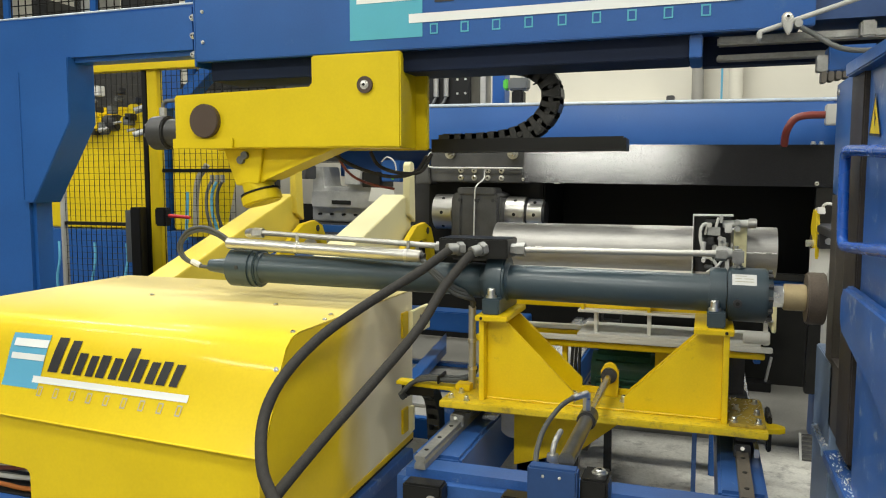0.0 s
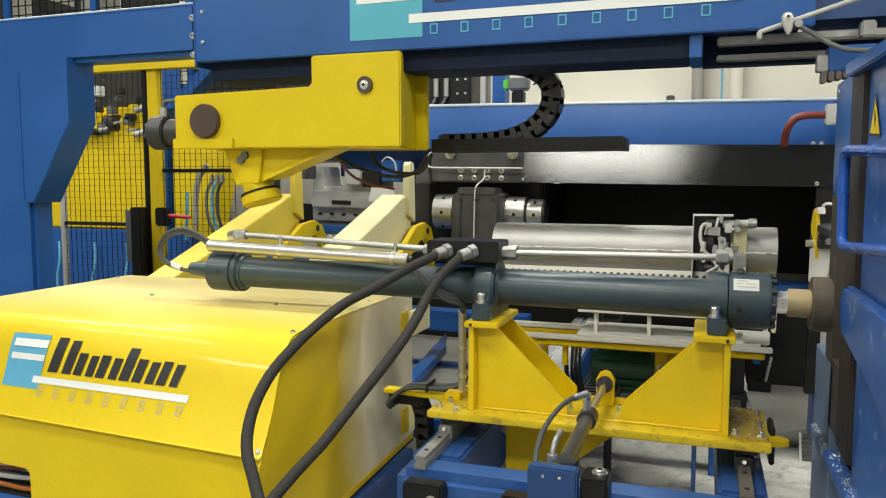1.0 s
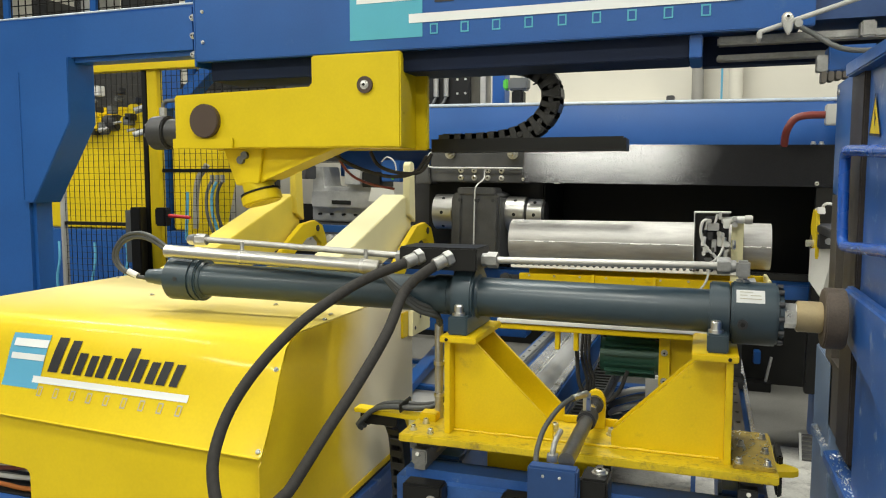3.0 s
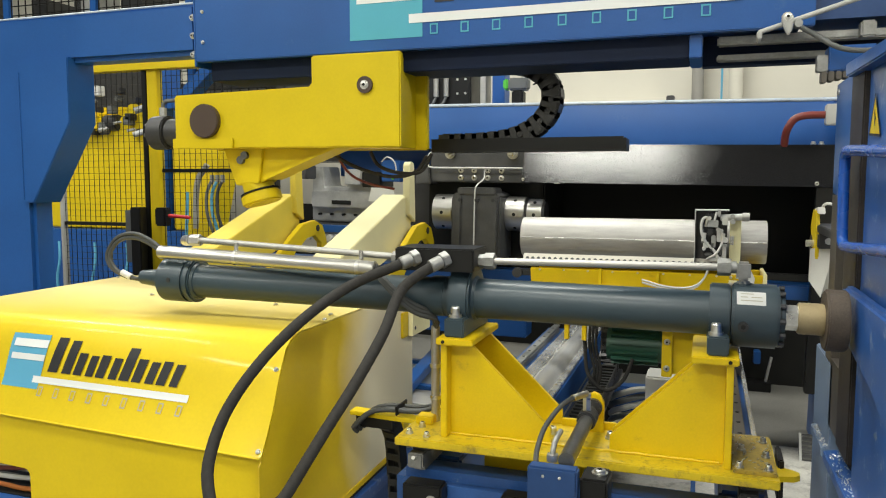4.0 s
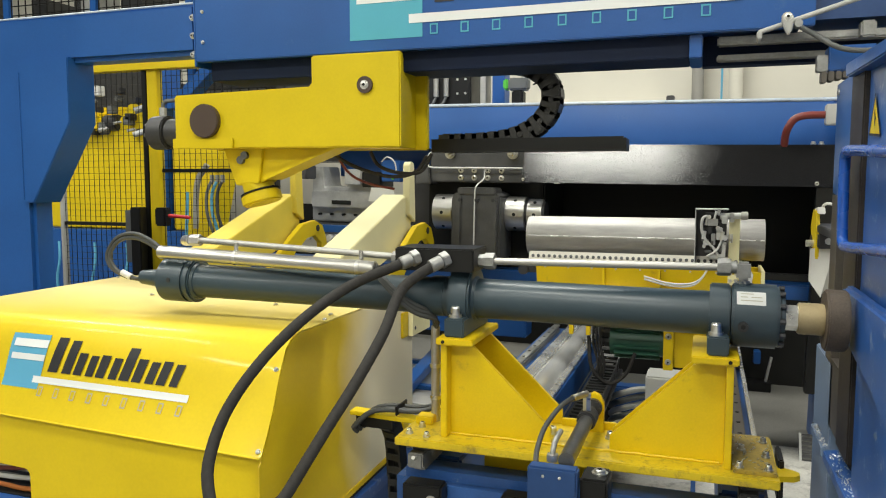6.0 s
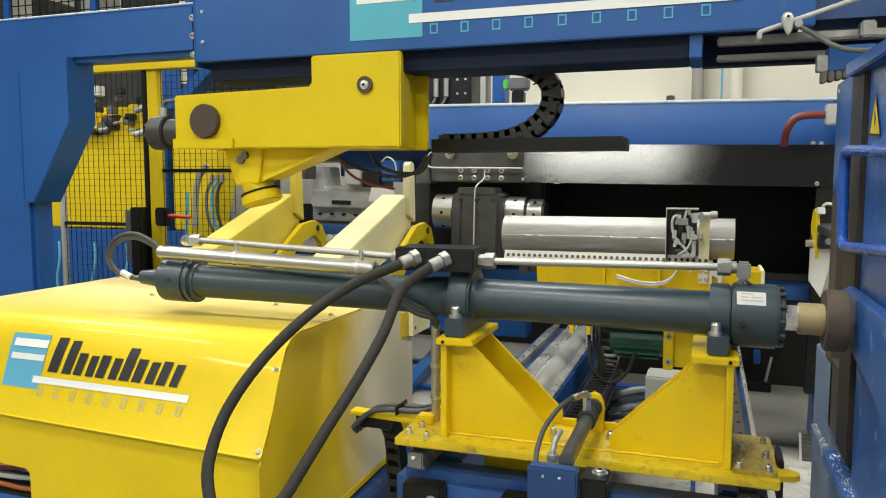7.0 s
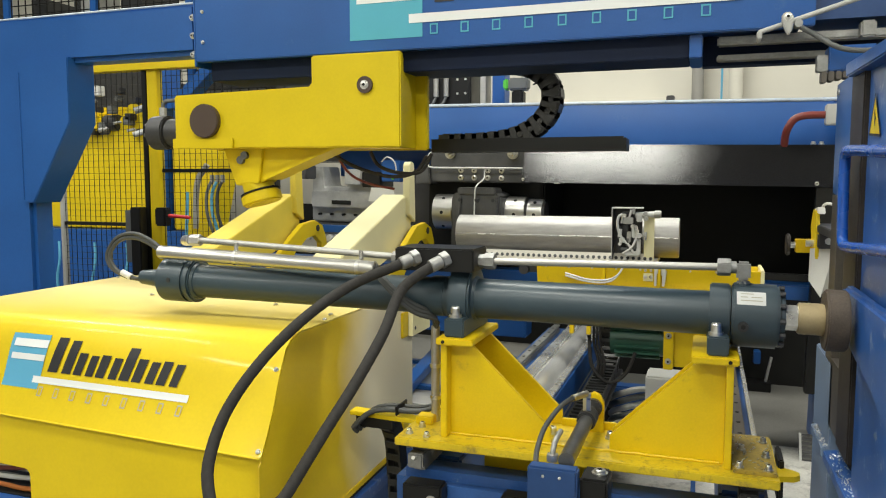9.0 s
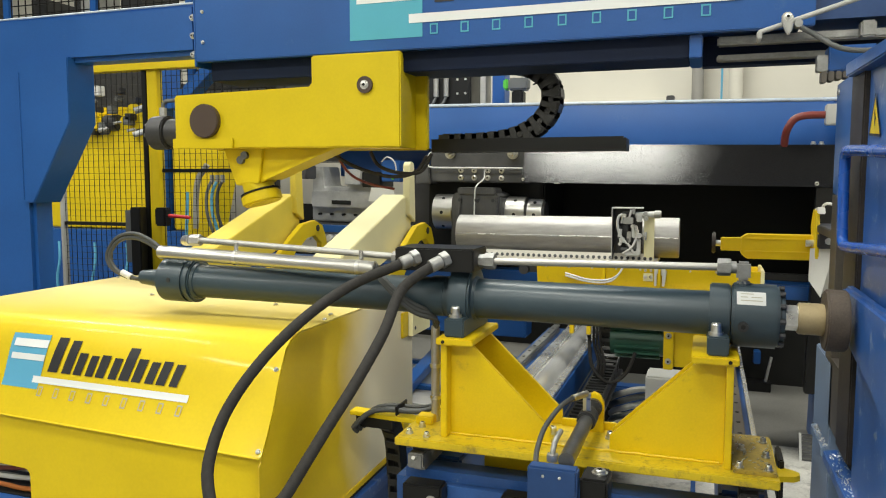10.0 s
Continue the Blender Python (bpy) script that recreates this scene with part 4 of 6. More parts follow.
def build_carriage():
    c = thing("cylinder_carriage", (-0.3, 2.2, 0.78), "yellow welded carriage carrying a long slate grey hydraulic cylinder", "machine carriage")
    part("base_plate", boxm(-0.845, 0.195, 2.015, 2.36, 0.826, 0.85), YELLOW_GRIMY, c, "", 0.003)
    rng = random.Random(3)
    bead = [(-0.715 + 0.012 * k, 2.097 - 0.002 * rng.random(), 0.852 + 0.002 * rng.random()) for k in range(65)]
    part("weld_bead", tubem(bead, 0.004, 0.01, 8), YELLOW_WORN, c)
    part("side_tab", prismm([(0.195, 2.09), (0.235, 2.10), (0.25, 2.115), (0.25, 2.135), (0.235, 2.15), (0.195, 2.17)], "z", 0.822, 0.837), YELLOW_WORN, c)
    part("grease_plate", boxm(0.085, 0.19, 2.04, 2.34, 0.85, 0.86), YELLOW_GREASY, c, "greasy worn plate", 0.002)
    # brackets
    for side, xo, xi, xb in (("l", -0.717, -0.638, -0.40), ("r", 0.08, -0.005, -0.235)):
        rear = 2.29 if side == "l" else 2.16
        s = 1 if xi > xo else -1
        part("bracket_post", boxm(min(xo, xo + s * 0.018), max(xo, xo + s * 0.018), 2.06, 2.33, 0.85, 1.125), YELLOW_WORN, c, "", 0.002)
        web = [(xo + s * 0.018, 0.85), (xo + s * 0.018, 1.125), (xi, 1.125), (xb, 0.895), (xb, 0.85)]
        part("bracket_web", prismm(web, "y", 2.10, 2.115), YELLOW_WORN, c, "", 0.002)
        part("bracket_web", prismm(web, "y", rear, rear + 0.015), YELLOW_WORN, c, "", 0.002)
        part("bracket_top", boxm(min(xo - s * 0.012, xi + s * 0.02), max(xo - s * 0.012, xi + s * 0.02), 2.05, 2.34, 1.125, 1.145), YELLOW_WORN, c, "", 0.003)
        part("screw", rodm((xo + s * 0.01, 2.047, 1.135), (xo + s * 0.01, 2.052, 1.135), 0.005, 10), BLACK_MATT, c)
    part("center_rib", boxm(-0.40, -0.235, 2.28, 2.295, 0.85, 0.872), YELLOW_WORN, c, "", 0.002)
    part("under_gusset", prismm([(-0.64, 0.826), (-0.18, 0.826), (-0.40, 0.64), (-0.64, 0.56)], "y", 2.26, 2.28), YELLOW_WORN, c, "", 0.002)
    lug = part("rod_lug", prismm([(-0.33, 0.85), (-0.33, 0.94), (-0.318, 0.962), (-0.30, 0.97), (-0.282, 0.962), (-0.27, 0.94), (-0.27, 0.85)], "y", 2.25, 2.27), YELLOW_WORN, c, "", 0.002)
    bm = rodm((-0.301, 2.235, 0.926), (-0.301, 2.25, 0.926), 0.027, 24)
    for k in range(6):
        a = k * math.pi / 3
        rod(bm, (-0.301 + 0.02 * math.cos(a), 2.23, 0.926 + 0.02 * math.sin(a)), (-0.301 + 0.02 * math.cos(a), 2.235, 0.926 + 0.02 * math.sin(a)), 0.004, 8)
    part("lug_flange", bm, DARK_IRON, c)
    part("piston_rod", rodm((-0.301, 1.80, 0.926), (-0.301, 2.25, 0.926), 0.0125, 20), CHROME, c, "chrome piston rod")
    for x, y in ((-0.815, 2.06), (-0.80, 2.13), (-0.755, 2.045), (-0.79, 2.27), (0.10, 2.06), (0.17, 2.06), (0.17, 2.16), (0.17, 2.28), (0.11, 2.2)):
        bolt(c, (x, y, 0.85 if x < 0.08 else 0.86), (0, 0, 1), 0.0082, 0.016)
    for x, y in ((-0.244, 2.204), (-0.412, 2.198)):
        bolt(c, (x, y, 0.85), (0, 0, 1), 0.0115, 0.022)
    for x in (-0.79, 0.125):
        for y in (2.04, 2.26):
            part("rail_shoe", boxm(x - 0.024, x + 0.024, y, y + 0.09, 0.752, 0.797), FITTING if x < 0 else DARK_IRON, c, "", 0.004)
            part("shoe_riser", boxm(x - 0.02, x + 0.04, y + 0.03, y + 0.09, 0.797, 0.826), DARK_IRON, c, "", 0.003)
            part("grease_nipple", rodm((x, y, 0.785), (x, y - 0.014, 0.79), 0.006, 10), ZINC, c)
    part("cable_arm", prismm([(-1.08, 2.20), (-0.78, 2.17), (-0.78, 2.22), (-1.08, 2.25)], "z", 0.838, 0.852), YELLOW, c, "", 0.002)
    part("wiper", boxm(0.20, 0.215, 2.15, 2.27, 0.745, 0.86), BLACK, c, "", 0.004)
    for dy, dz in ((0.0, 0.0), (0.03, 0.003), (-0.025, 0.004)):
        part("carriage_cable", tubem([(-0.79, 2.28, 0.90), (-0.80, 2.25 + dy, 0.877 + dz), (-0.85, 2.22 + dy, 0.868 + dz), (-0.93, 2.2 + dy, 0.872 + dz), (-0.99, 2.19 + dy, 0.862 + dz), (-1.03, 2.18 + dy, 0.832), (-1.045, 2.18 + dy, 0.812), (-1.04, 2.2 + dy, 0.795)], 0.0078), LOOM, c)
    part("cable_tie", boxm(-0.905, -0.898, 2.165, 2.255, 0.862, 0.892), BLACK, c, "", 0.002)
    part("arm_bracket", boxm(-1.06, -0.93, 2.205, 2.225, 0.80, 0.838), BLACK, c, "black bracket under the cable arm", 0.003)
    part("tab_block", boxm(-0.83, -0.775, 2.15, 2.20, 0.85, 0.875), YELLOW_WORN, c, "", 0.003)
    part("conduit_tube", rodm((-0.782, 2.2, 0.85), (-0.782, 2.2, 1.15), 0.0135, 16), STEEL, c)
    for z in (0.92, 1.02):
        part("conduit_clip", rodm((-0.782, 2.2, z), (-0.782, 2.2, z + 0.012), 0.0175, 12), ZINC, c)
    rng = random.Random(21)
    bm = bm_()
    for k in range(60):
        x, y = 0.085 + 0.10 * rng.random(), 2.05 + 0.28 * rng.random()
        a, l = rng.random() * 6, 0.003 + 0.008 * rng.random()
        rod(bm, (x, y, 0.862), (x + l * math.cos(a), y + l * math.sin(a), 0.863 + 0.004 * rng.random()), 0.0012, 5)
    tagged(part("metal_chips", bm, ZINC, c, "bright metal chips on the greasy plate"), "", "", "", "stuff")
    # drag chain that hangs from the cable arm
    curve = spline([(-0.975, 2.24, 0.82), (-0.962, 2.28, 0.78), (-0.958, 2.30, 0.70), (-0.958, 2.31, 0.56), (-0.965, 2.34, 0.44), (-0.98, 2.40, 0.34)], 0.045)
    for p, q in zip(curve, curve[1:]):
        m = Matrix.Translation((p + q) / 2) @ (q - p).to_track_quat("Z", "Y").to_matrix().to_4x4()
        bm = bm_()
        for x in (-0.027, 0.020):
            box(bm, x, x + 0.007, -0.022, 0.022, -0.025, 0.025)
        box(bm, -0.024, 0.024, -0.024, -0.018, -0.01, 0.012)
        box(bm, -0.024, 0.024, 0.018, 0.024, -0.01, 0.012)
        bmesh.ops.transform(bm, matrix=m, verts=bm.verts)
        part("chain_link", bm, CHAIN, c)
    # clamps of the cylinder
    for x0, x1, zt in ((-0.71, -0.65, 1.20), (0.012, 0.066, 1.195)):
        k = part("clamp_block", boxm(x0, x1, 2.07, 2.33, 1.145, zt), SLATE, c, "slate grey clamp block", 0.004)
        bolt(k, ((x0 + x1) / 2 - 0.005, 2.10, zt), (0, 0, 1), 0.014, 0.032)
    # the cylinder
    h = part("cylinder_tube", xrod(-0.79, 0.02, 0.06), SLATE, c, "long slate grey hydraulic cylinder")
    part("rear_tube", xrod(-1.67, -0.76, 0.0565), SLATE, h)
    part("tail_neck", xrod(-1.888, -1.77, 0.024, 0.036), SLATE, h, "", 0.004)
    bm = xrod(-1.775, -1.668, 0.076)
    part("end_cap", bm, SLATE, h, "", 0.005)
    part("cap_flange", xrod(-1.669, -1.643, 0.0752), SLATE, h, "", 0.005)
    part("weld_bead", xrod(-1.645, -1.632, 0.067, 0.058), SLATE, h, "", 0.003)
    part("cap_screw", rodm((-1.715, 2.127, 1.262), (-1.715, 2.122, 1.262), 0.008, 12), DARK_IRON, h)
    part("joint_sleeve", xrod(-0.79, -0.735, 0.062), SLATE, h, "", 0.006)
    part("trunnion_ring", xrod(-0.716, -0.65, 0.097), SLATE, h, "", 0.006)
    part("weld_bead", xrod(-0.652, -0.64, 0.07, 0.062), SLATE, h, "", 0.003)
    part("head_flange", xrod(0.015, 0.068, 0.083), SLATE, h, "", 0.004)
    part("cylinder_head", xrod(0.0705, 0.189, 0.086), SLATE, h, "", 0.006)
    part("gland", xrod(0.189, 0.203, 0.07), SLATE, h, "", 0.003)
    ring_of(h, 0.189, 0.076, 12, 0.0075, 0.014)
    part("rod_nut", xrod(0.203, 0.237, 0.034, seg=6), ZINC, h)
    part("bronze_sleeve", xrod(0.236, 0.30, 0.042), BRASS, h, "tan bronze sleeve", 0.003)
    part("roller_disc", xrod(0.30, 0.353, 0.081), RUST, h, "rusty steel roller disc", 0.004)
    bm = bm_()
    a0 = radians(38)
    for u0, u1, v0, v1, rr in ((0.083, 0.154, -0.19, 0.28, 0.0868),):
        pts = []
        for v in (v0, (v0 + v1) / 2, v1):
            a = a0 + v
            pts.append([bm.verts.new((u, AX[0] - rr * math.cos(a), axis_z(u) + rr * math.sin(a))) for u in (u0, u1)])
        for p, q in zip(pts, pts[1:]):
            bm.faces.new((p[0], p[1], q[1], q[0]))
    bmesh.ops.recalc_face_normals(bm, faces=bm.faces)
    lab = part("type_plate", bm, LABEL, h, "white type plate with unreadable print")
    bm = bm_()
    for u0, u1, v in ((0.092, 0.125, 0.17), (0.092, 0.11, 0.05), (0.118, 0.145, 0.05), (0.092, 0.146, -0.07)):
        a = a0 + v
        rr = 0.0875
        p = [(u, AX[0] - rr * math.cos(b), axis_z(u) + rr * math.sin(b)) for u, b in ((u0, a), (u1, a), (u1, a + 0.035), (u0, a + 0.035))]
        bm.faces.new([bm.verts.new(q) for q in p])
    part("print_bar", bm, LOGO_GREY, lab)
    part("port_plug", rodm((0.1, 2.118, 1.219), (0.1, 2.108, 1.218), 0.0135, 16), DARK_IRON, h, "", 0.002)
    part("plug_socket", rodm((0.1, 2.1085, 1.218), (0.1, 2.107, 1.218), 0.0065, 6), BLACK_MATT, h)
    # manifold and pipes
    b = part("manifold", boxm(-0.875, -0.63, 2.10, 2.24, 1.332, 1.40), BLACK, c, "black hydraulic manifold block", 0.004)
    part("manifold_foot", boxm(-0.72, -0.663, 2.16, 2.24, 1.32, 1.337), BLACK, b)
    for x0, x1 in ((-0.905, -0.875), (-0.63, -0.612)):
        part("pipe_nut", rodm((x0, 2.16, 1.362), (x1, 2.16, 1.362), 0.020, 6), FITTING, b)
    part("pipe_nut", rodm((-0.612, 2.16, 1.362), (-0.582, 2.16, 1.362), 0.0245, 6), FITTING, b)
    part("feed_pipe", rodm((-0.585, 2.16, 1.362), (0.045, 2.2, 1.364), 0.0105, 18), STEEL, c, "bright steel feed pipe")
    part("pipe_nut", rodm((0.033, 2.2, 1.364), (0.068, 2.2, 1.364), 0.0245, 6), FITTING, c, "", 0.002)
    part("pipe_nut", rodm((0.068, 2.2, 1.364), (0.082, 2.2, 1.364), 0.0165, 18), FITTING, c)
    bm = boxm(0.082, 0.118, 2.182, 2.218, 1.332, 1.38)
    rod(bm, (0.1, 2.2, 1.315), (0.1, 2.2, 1.334), 0.019, 6)
    part("pipe_elbow", bm, FITTING, c, "forged steel elbow fitting", 0.006)
    part("elbow_base", rodm((0.1, 2.2, 1.308), (0.1, 2.2, 1.322), 0.027, 18), SLATE, c, "", 0.003)
    part("tail_pipe", rodm((-1.66, 2.22, 1.392), (-0.9, 2.16, 1.366), 0.0105, 16), STEEL, c, "bright thin steel pipe")
    part("pipe_nut", rodm((-1.69, 2.22, 1.392), (-1.65, 2.22, 1.392), 0.02, 6), ZINC, c)
    part("pipe_elbow", rodm((-1.73, 2.24, 1.388), (-1.69, 2.22, 1.392), 0.019, 12), ZINC, c)
    part("sensor_tube", rodm((-1.765, 2.15, 1.354), (-0.947, 2.12, 1.331), 0.0225, 28), SATIN, c, "polished steel cable tube", 0.002)
    for x in (-1.46, -1.01):
        zc = 1.354 - 0.028 * (x + 1.765)
        part("hose_clip", rodm((x, 2.14 if x < -1.2 else 2.124, zc), (x + 0.012, 2.14 if x < -1.2 else 2.124, zc), 0.0252, 20), ZINC, c)
        part("clip_screw", rodm((x + 0.006, 2.14, zc + 0.02), (x + 0.006, 2.14, zc + 0.05), 0.007, 8), ZINC, c)
    for k in range(2):
        part("tail_cable", tubem([(-1.76, 2.15, 1.352 + 0.014 * k), (-1.83, 2.17, 1.382 + 0.013 * k), (-1.91, 2.19, 1.397 + 0.014 * k), (-1.985 - 0.005 * k, 2.2, 1.382 + 0.012 * k), (-2.025 - 0.013 * k, 2.2, 1.335), (-2.01 - 0.013 * k, 2.2, 1.287), (-1.955 - 0.006 * k, 2.2, 1.257), (-1.88, 2.2, 1.246)], 0.0075, 0.012), LOOM, c)
    part("cable_tie", rodm((-1.975, 2.2, 1.27), (-1.935, 2.2, 1.254), 0.0115, 10), LABEL, c)
    for k in range(3):
        part("sensor_cable", tubem([(-0.955, 2.122, 1.33), (-0.925, 2.11, 1.31 - 0.006 * k), (-0.87, 2.105, 1.265 - 0.01 * k), (-0.825, 2.13, 1.225 - 0.012 * k), (-0.782 + 0.006 * k, 2.17, 1.195 - 0.01 * k), (-0.782, 2.2, 1.14)], 0.0075), LOOM, c)
    part("tube_plug", rodm((-0.95, 2.12, 1.331), (-0.935, 2.119, 1.328), 0.014, 14), BLACK, c)
    return c


carriage = build_carriage()
CARRIAGE_ROWS = [(0.0, 0.395), (0.5, 0.338), (1.0, 0.275), (1.5, 0.214), (2.0, 0.153), (2.5, 0.092), (3.0, 0.033), (3.4, 0.004), (3.7, 0.0), (10.0, 0.0)]


# ---- two heavy hoses: rigid links that swing from the first curve to the last ----
HOSE_LINK = 0.03


def hose_points(points):
    return spline(points, HOSE_LINK)


UPPER_HOSE_FIRST = [(-0.796, 2.49, 1.365), (-0.825, 2.456, 1.36), (-0.887, 2.321, 1.297), (-0.981, 2.132, 1.219), (-1.049, 1.952, 1.145), (-1.078, 1.789, 1.063), (-1.083, 1.699, 0.976), (-1.037, 1.613, 0.886), (-0.978, 1.567, 0.828), (-0.87, 1.5, 0.735), (-0.79, 1.46, 0.56), (-0.76, 1.44, 0.3), (-0.75, 1.42, 0.03)]
UPPER_HOSE_LAST = [(-0.811, 2.095, 1.37), (-0.848, 2.06, 1.352), (-0.97, 2.0, 1.295), (-1.051, 1.866, 1.216), (-1.122, 1.75, 1.112), (-1.172, 1.66, 0.995), (-1.176, 1.587, 0.885), (-1.149, 1.551, 0.81), (-1.113, 1.53, 0.754), (-1.02, 1.5, 0.64), (-0.9, 1.47, 0.5), (-0.82, 1.45, 0.28), (-0.8, 1.42, 0.03)]
LOWER_HOSE_FIRST = [(-0.717, 2.49, 1.366), (-0.745, 2.449, 1.349), (-0.805, 2.349, 1.251), (-0.841, 2.2, 1.135), (-0.916, 2.005, 0.999), (-0.977, 1.826, 0.891), (-0.996, 1.634, 0.821), (-0.997, 1.606, 0.809), (-1.038, 1.52, 0.757), (-1.1, 1.45, 0.66), (-1.15, 1.38, 0.5), (-1.18, 1.35, 0.28), (-1.18, 1.32, 0.03)]
LOWER_HOSE_LAST = [(-0.718, 2.095, 1.368), (-0.746, 2.067, 1.35), (-0.818, 2.013, 1.287), (-0.833, 1.912, 1.177), (-0.873, 1.813, 1.057), (-0.918, 1.716, 0.946), (-0.963, 1.616, 0.828), (-0.969, 1.604, 0.814), (-1.041, 1.53, 0.737), (-1.12, 1.45, 0.62), (-1.18, 1.4, 0.45), (-1.2, 1.35, 0.25), (-1.2, 1.32, 0.03)]
UPPER_HOSE_MIDDLE = [(-0.81, 2.309, 1.367), (-0.831, 2.266, 1.353), (-0.908, 2.206, 1.32), (-0.991, 2.109, 1.265), (-1.058, 2.028, 1.226), (-1.094, 1.922, 1.171), (-1.119, 1.826, 1.112), (-1.135, 1.752, 1.059), (-1.139, 1.688, 0.99), (-1.122, 1.636, 0.925), (-1.089, 1.596, 0.877), (-1.044, 1.568, 0.836), (-0.939, 1.5, 0.691), (-0.841, 1.465, 0.532), (-0.788, 1.445, 0.291), (-0.773, 1.42, 0.03)]
HOSE_CURVES = [(UPPER_HOSE_FIRST, UPPER_HOSE_MIDDLE, UPPER_HOSE_LAST), (LOWER_HOSE_FIRST, None, LOWER_HOSE_LAST)]


def link_mesh():
    bm = bm_()
    bmesh.ops.create_cone(bm, cap_ends=False, segments=24, radius1=0.0155, radius2=0.0155, depth=HOSE_LINK * 1.12)
    for z in (-HOSE_LINK / 2, HOSE_LINK / 2):
        bmesh.ops.create_uvsphere(bm, u_segments=24, v_segments=12, radius=0.0153, matrix=Matrix.Translation((0, 0, z)))
    me = bpy.data.meshes.new("hose_link")
    bm.to_mesh(me)
    bm.free()
    me.materials.append(RUBBER)
    me.shade_smooth()
    return me


HOSE_MIDDLE = 0.458


def build_hose(first, middle, last):
    h = thing("hydraulic_hose", (0, 0, 0), "thick black rubber hydraulic hose with a steel fitting", "hose", "hydraulic hoses")
    a, b = hose_points(first), hose_points(last)
    n = min(len(a), len(b)) - 1
    m = hose_points(middle) if middle else [p.lerp(q, HOSE_MIDDLE) for p, q in zip(a, b)]
    n = min(n, len(m) - 1)
    me = link_mesh()
    links = []
    for i in range(n):
        ob = new("hose_link", me)
        ob.parent = h
        links.append((ob, [(c[i], c[i + 1]) for c in (a, m, b)]))
    # steel fitting on the first link
    bm = rodm((0, 0, -0.028), (0, 0, -0.004), 0.025, 6)
    rod(bm, (0, 0, -0.004), (0, 0, 0.034), 0.0195, 18)
    fit = part("hose_fitting", bm, FITTING, h, "steel hose fitting", 0.002)
    links.append((fit, [(c[0], c[1]) for c in (a, m, b)]))
    return links


HOSES = [build_hose(*curves) for curves in HOSE_CURVES]


def link_pose(p, q):
    d = q - p
    return Matrix.Translation((p + q) / 2) @ d.to_track_quat("Z", "Y").to_matrix().to_4x4()


# ---- pipe on its table ----
PIPE_R, PIPE_Z = 0.094, 1.329


def build_table():
    t = thing("transfer_table", (-0.3, 3.09, 0.6), "yellow transfer table with white rails and a green motor", "transfer table")
    part("trough", prismm([(2.99, 1.10), (2.97, 1.195), (3.0, 1.195), (3.03, 1.15), (3.15, 1.15), (3.18, 1.195), (3.205, 1.195), (3.19, 1.10)], "x", -0.765, 0.235), YELLOW_WORN, t, "", 0.002)
    part("wheel", rodm((-0.835, 2.99, 1.165), (-0.835, 3.02, 1.165), 0.024, 20), DARK_IRON, t, "", 0.004)
    part("wheel_arm", boxm(-0.85, -0.765, 3.02, 3.04, 1.15, 1.18), DARK_IRON, t, "", 0.003)
    for k in range(9):
        part("trough_screw", rodm((-0.72 + 0.11 * k, 2.967, 1.188), (-0.72 + 0.11 * k, 2.973, 1.188), 0.005, 8), ZINC, t)
    for x in (-0.45, -0.2):
        part("trough_rib", boxm(x, x + 0.012, 2.95, 2.985, 1.10, 1.20), YELLOW_WORN, t)
    part("end_plate", boxm(0.235, 0.25, 2.95, 3.2, 1.05, 1.205), YELLOW_PALE, t, "", 0.003)
    part("upper_shelf", boxm(-0.46, 0.24, 2.94, 3.2, 1.09, 1.10), WHITE, t, "", 0.002)
    for x in (-0.40, -0.2, 0.21):
        part("stand", boxm(x, x + 0.014, 2.96, 3.0, 1.0, 1.085), WHITE, t)
    part("slide_plate", boxm(-0.46, 0.20, 2.93, 3.2, 0.9985, 1.009), WHITE, t, "", 0.002)
    part("slide_rail", boxm(-0.85, 0.24, 2.92, 2.955, 0.98, 0.998), WHITE, t, "", 0.003)
    part("slide_rail", boxm(-0.85, 0.24, 3.14, 3.18, 0.98, 0.998), WHITE, t, "", 0.003)
    part("frame_bar", boxm(-0.87, 0.215, 2.93, 2.97, 0.953, 0.976), YELLOW_WORN, t, "", 0.003)
    part("frame_bar", boxm(-0.87, 0.215, 3.14, 3.18, 0.953, 0.976), YELLOW_WORN, t, "", 0.003)
    part("bearing", rodm((0.14, 2.95, 1.03), (0.23, 2.95, 1.03), 0.025, 18), WHITE, t, "", 0.003)
    for x in (-0.60, -0.52):
        part("hanger", boxm(x, x + 0.02, 2.95, 2.98, 0.872, 0.953), YELLOW_WORN, t, "", 0.002)
    # gear mount and motor
    for x in (-0.17, -0.03):
        part("motor_plate", boxm(x, x + 0.045, 3.0, 3.25, 0.72, 0.955), YELLOW_WORN, t, "", 0.003)
    part("motor_mount", boxm(-0.125, -0.03, 3.03, 3.05, 0.73, 0.955), YELLOW_WORN, t)
    for z in (0.76, 0.88):
        bolt(t, (-0.148, 3.0, z), (0, -1, 0), 0.01, 0.012)
    m = part("motor", rodm((-0.42, 3.12, 0.83), (-0.17, 3.12, 0.83), 0.075, 28), GREEN, t, "green finned electric motor")
    for k in range(14):
        a = 2 * math.pi * k / 14
        bm = boxm(-0.40, -0.19, -0.003, 0.003, 0.07, 0.092)
        bmesh.ops.transform(bm, matrix=Matrix.Translation((0, 3.12, 0.83)) @ Matrix.Rotation(a, 4, "X"), verts=bm.verts)
        part("fin", bm, GREEN, m)
    part("motor_cable", tubem([(-0.30, 3.05, 0.78), (-0.34, 3.03, 0.68), (-0.42, 3.02, 0.63), (-0.5, 3.03, 0.70), (-0.52, 3.05, 0.85)], 0.009), RUBBER, t)
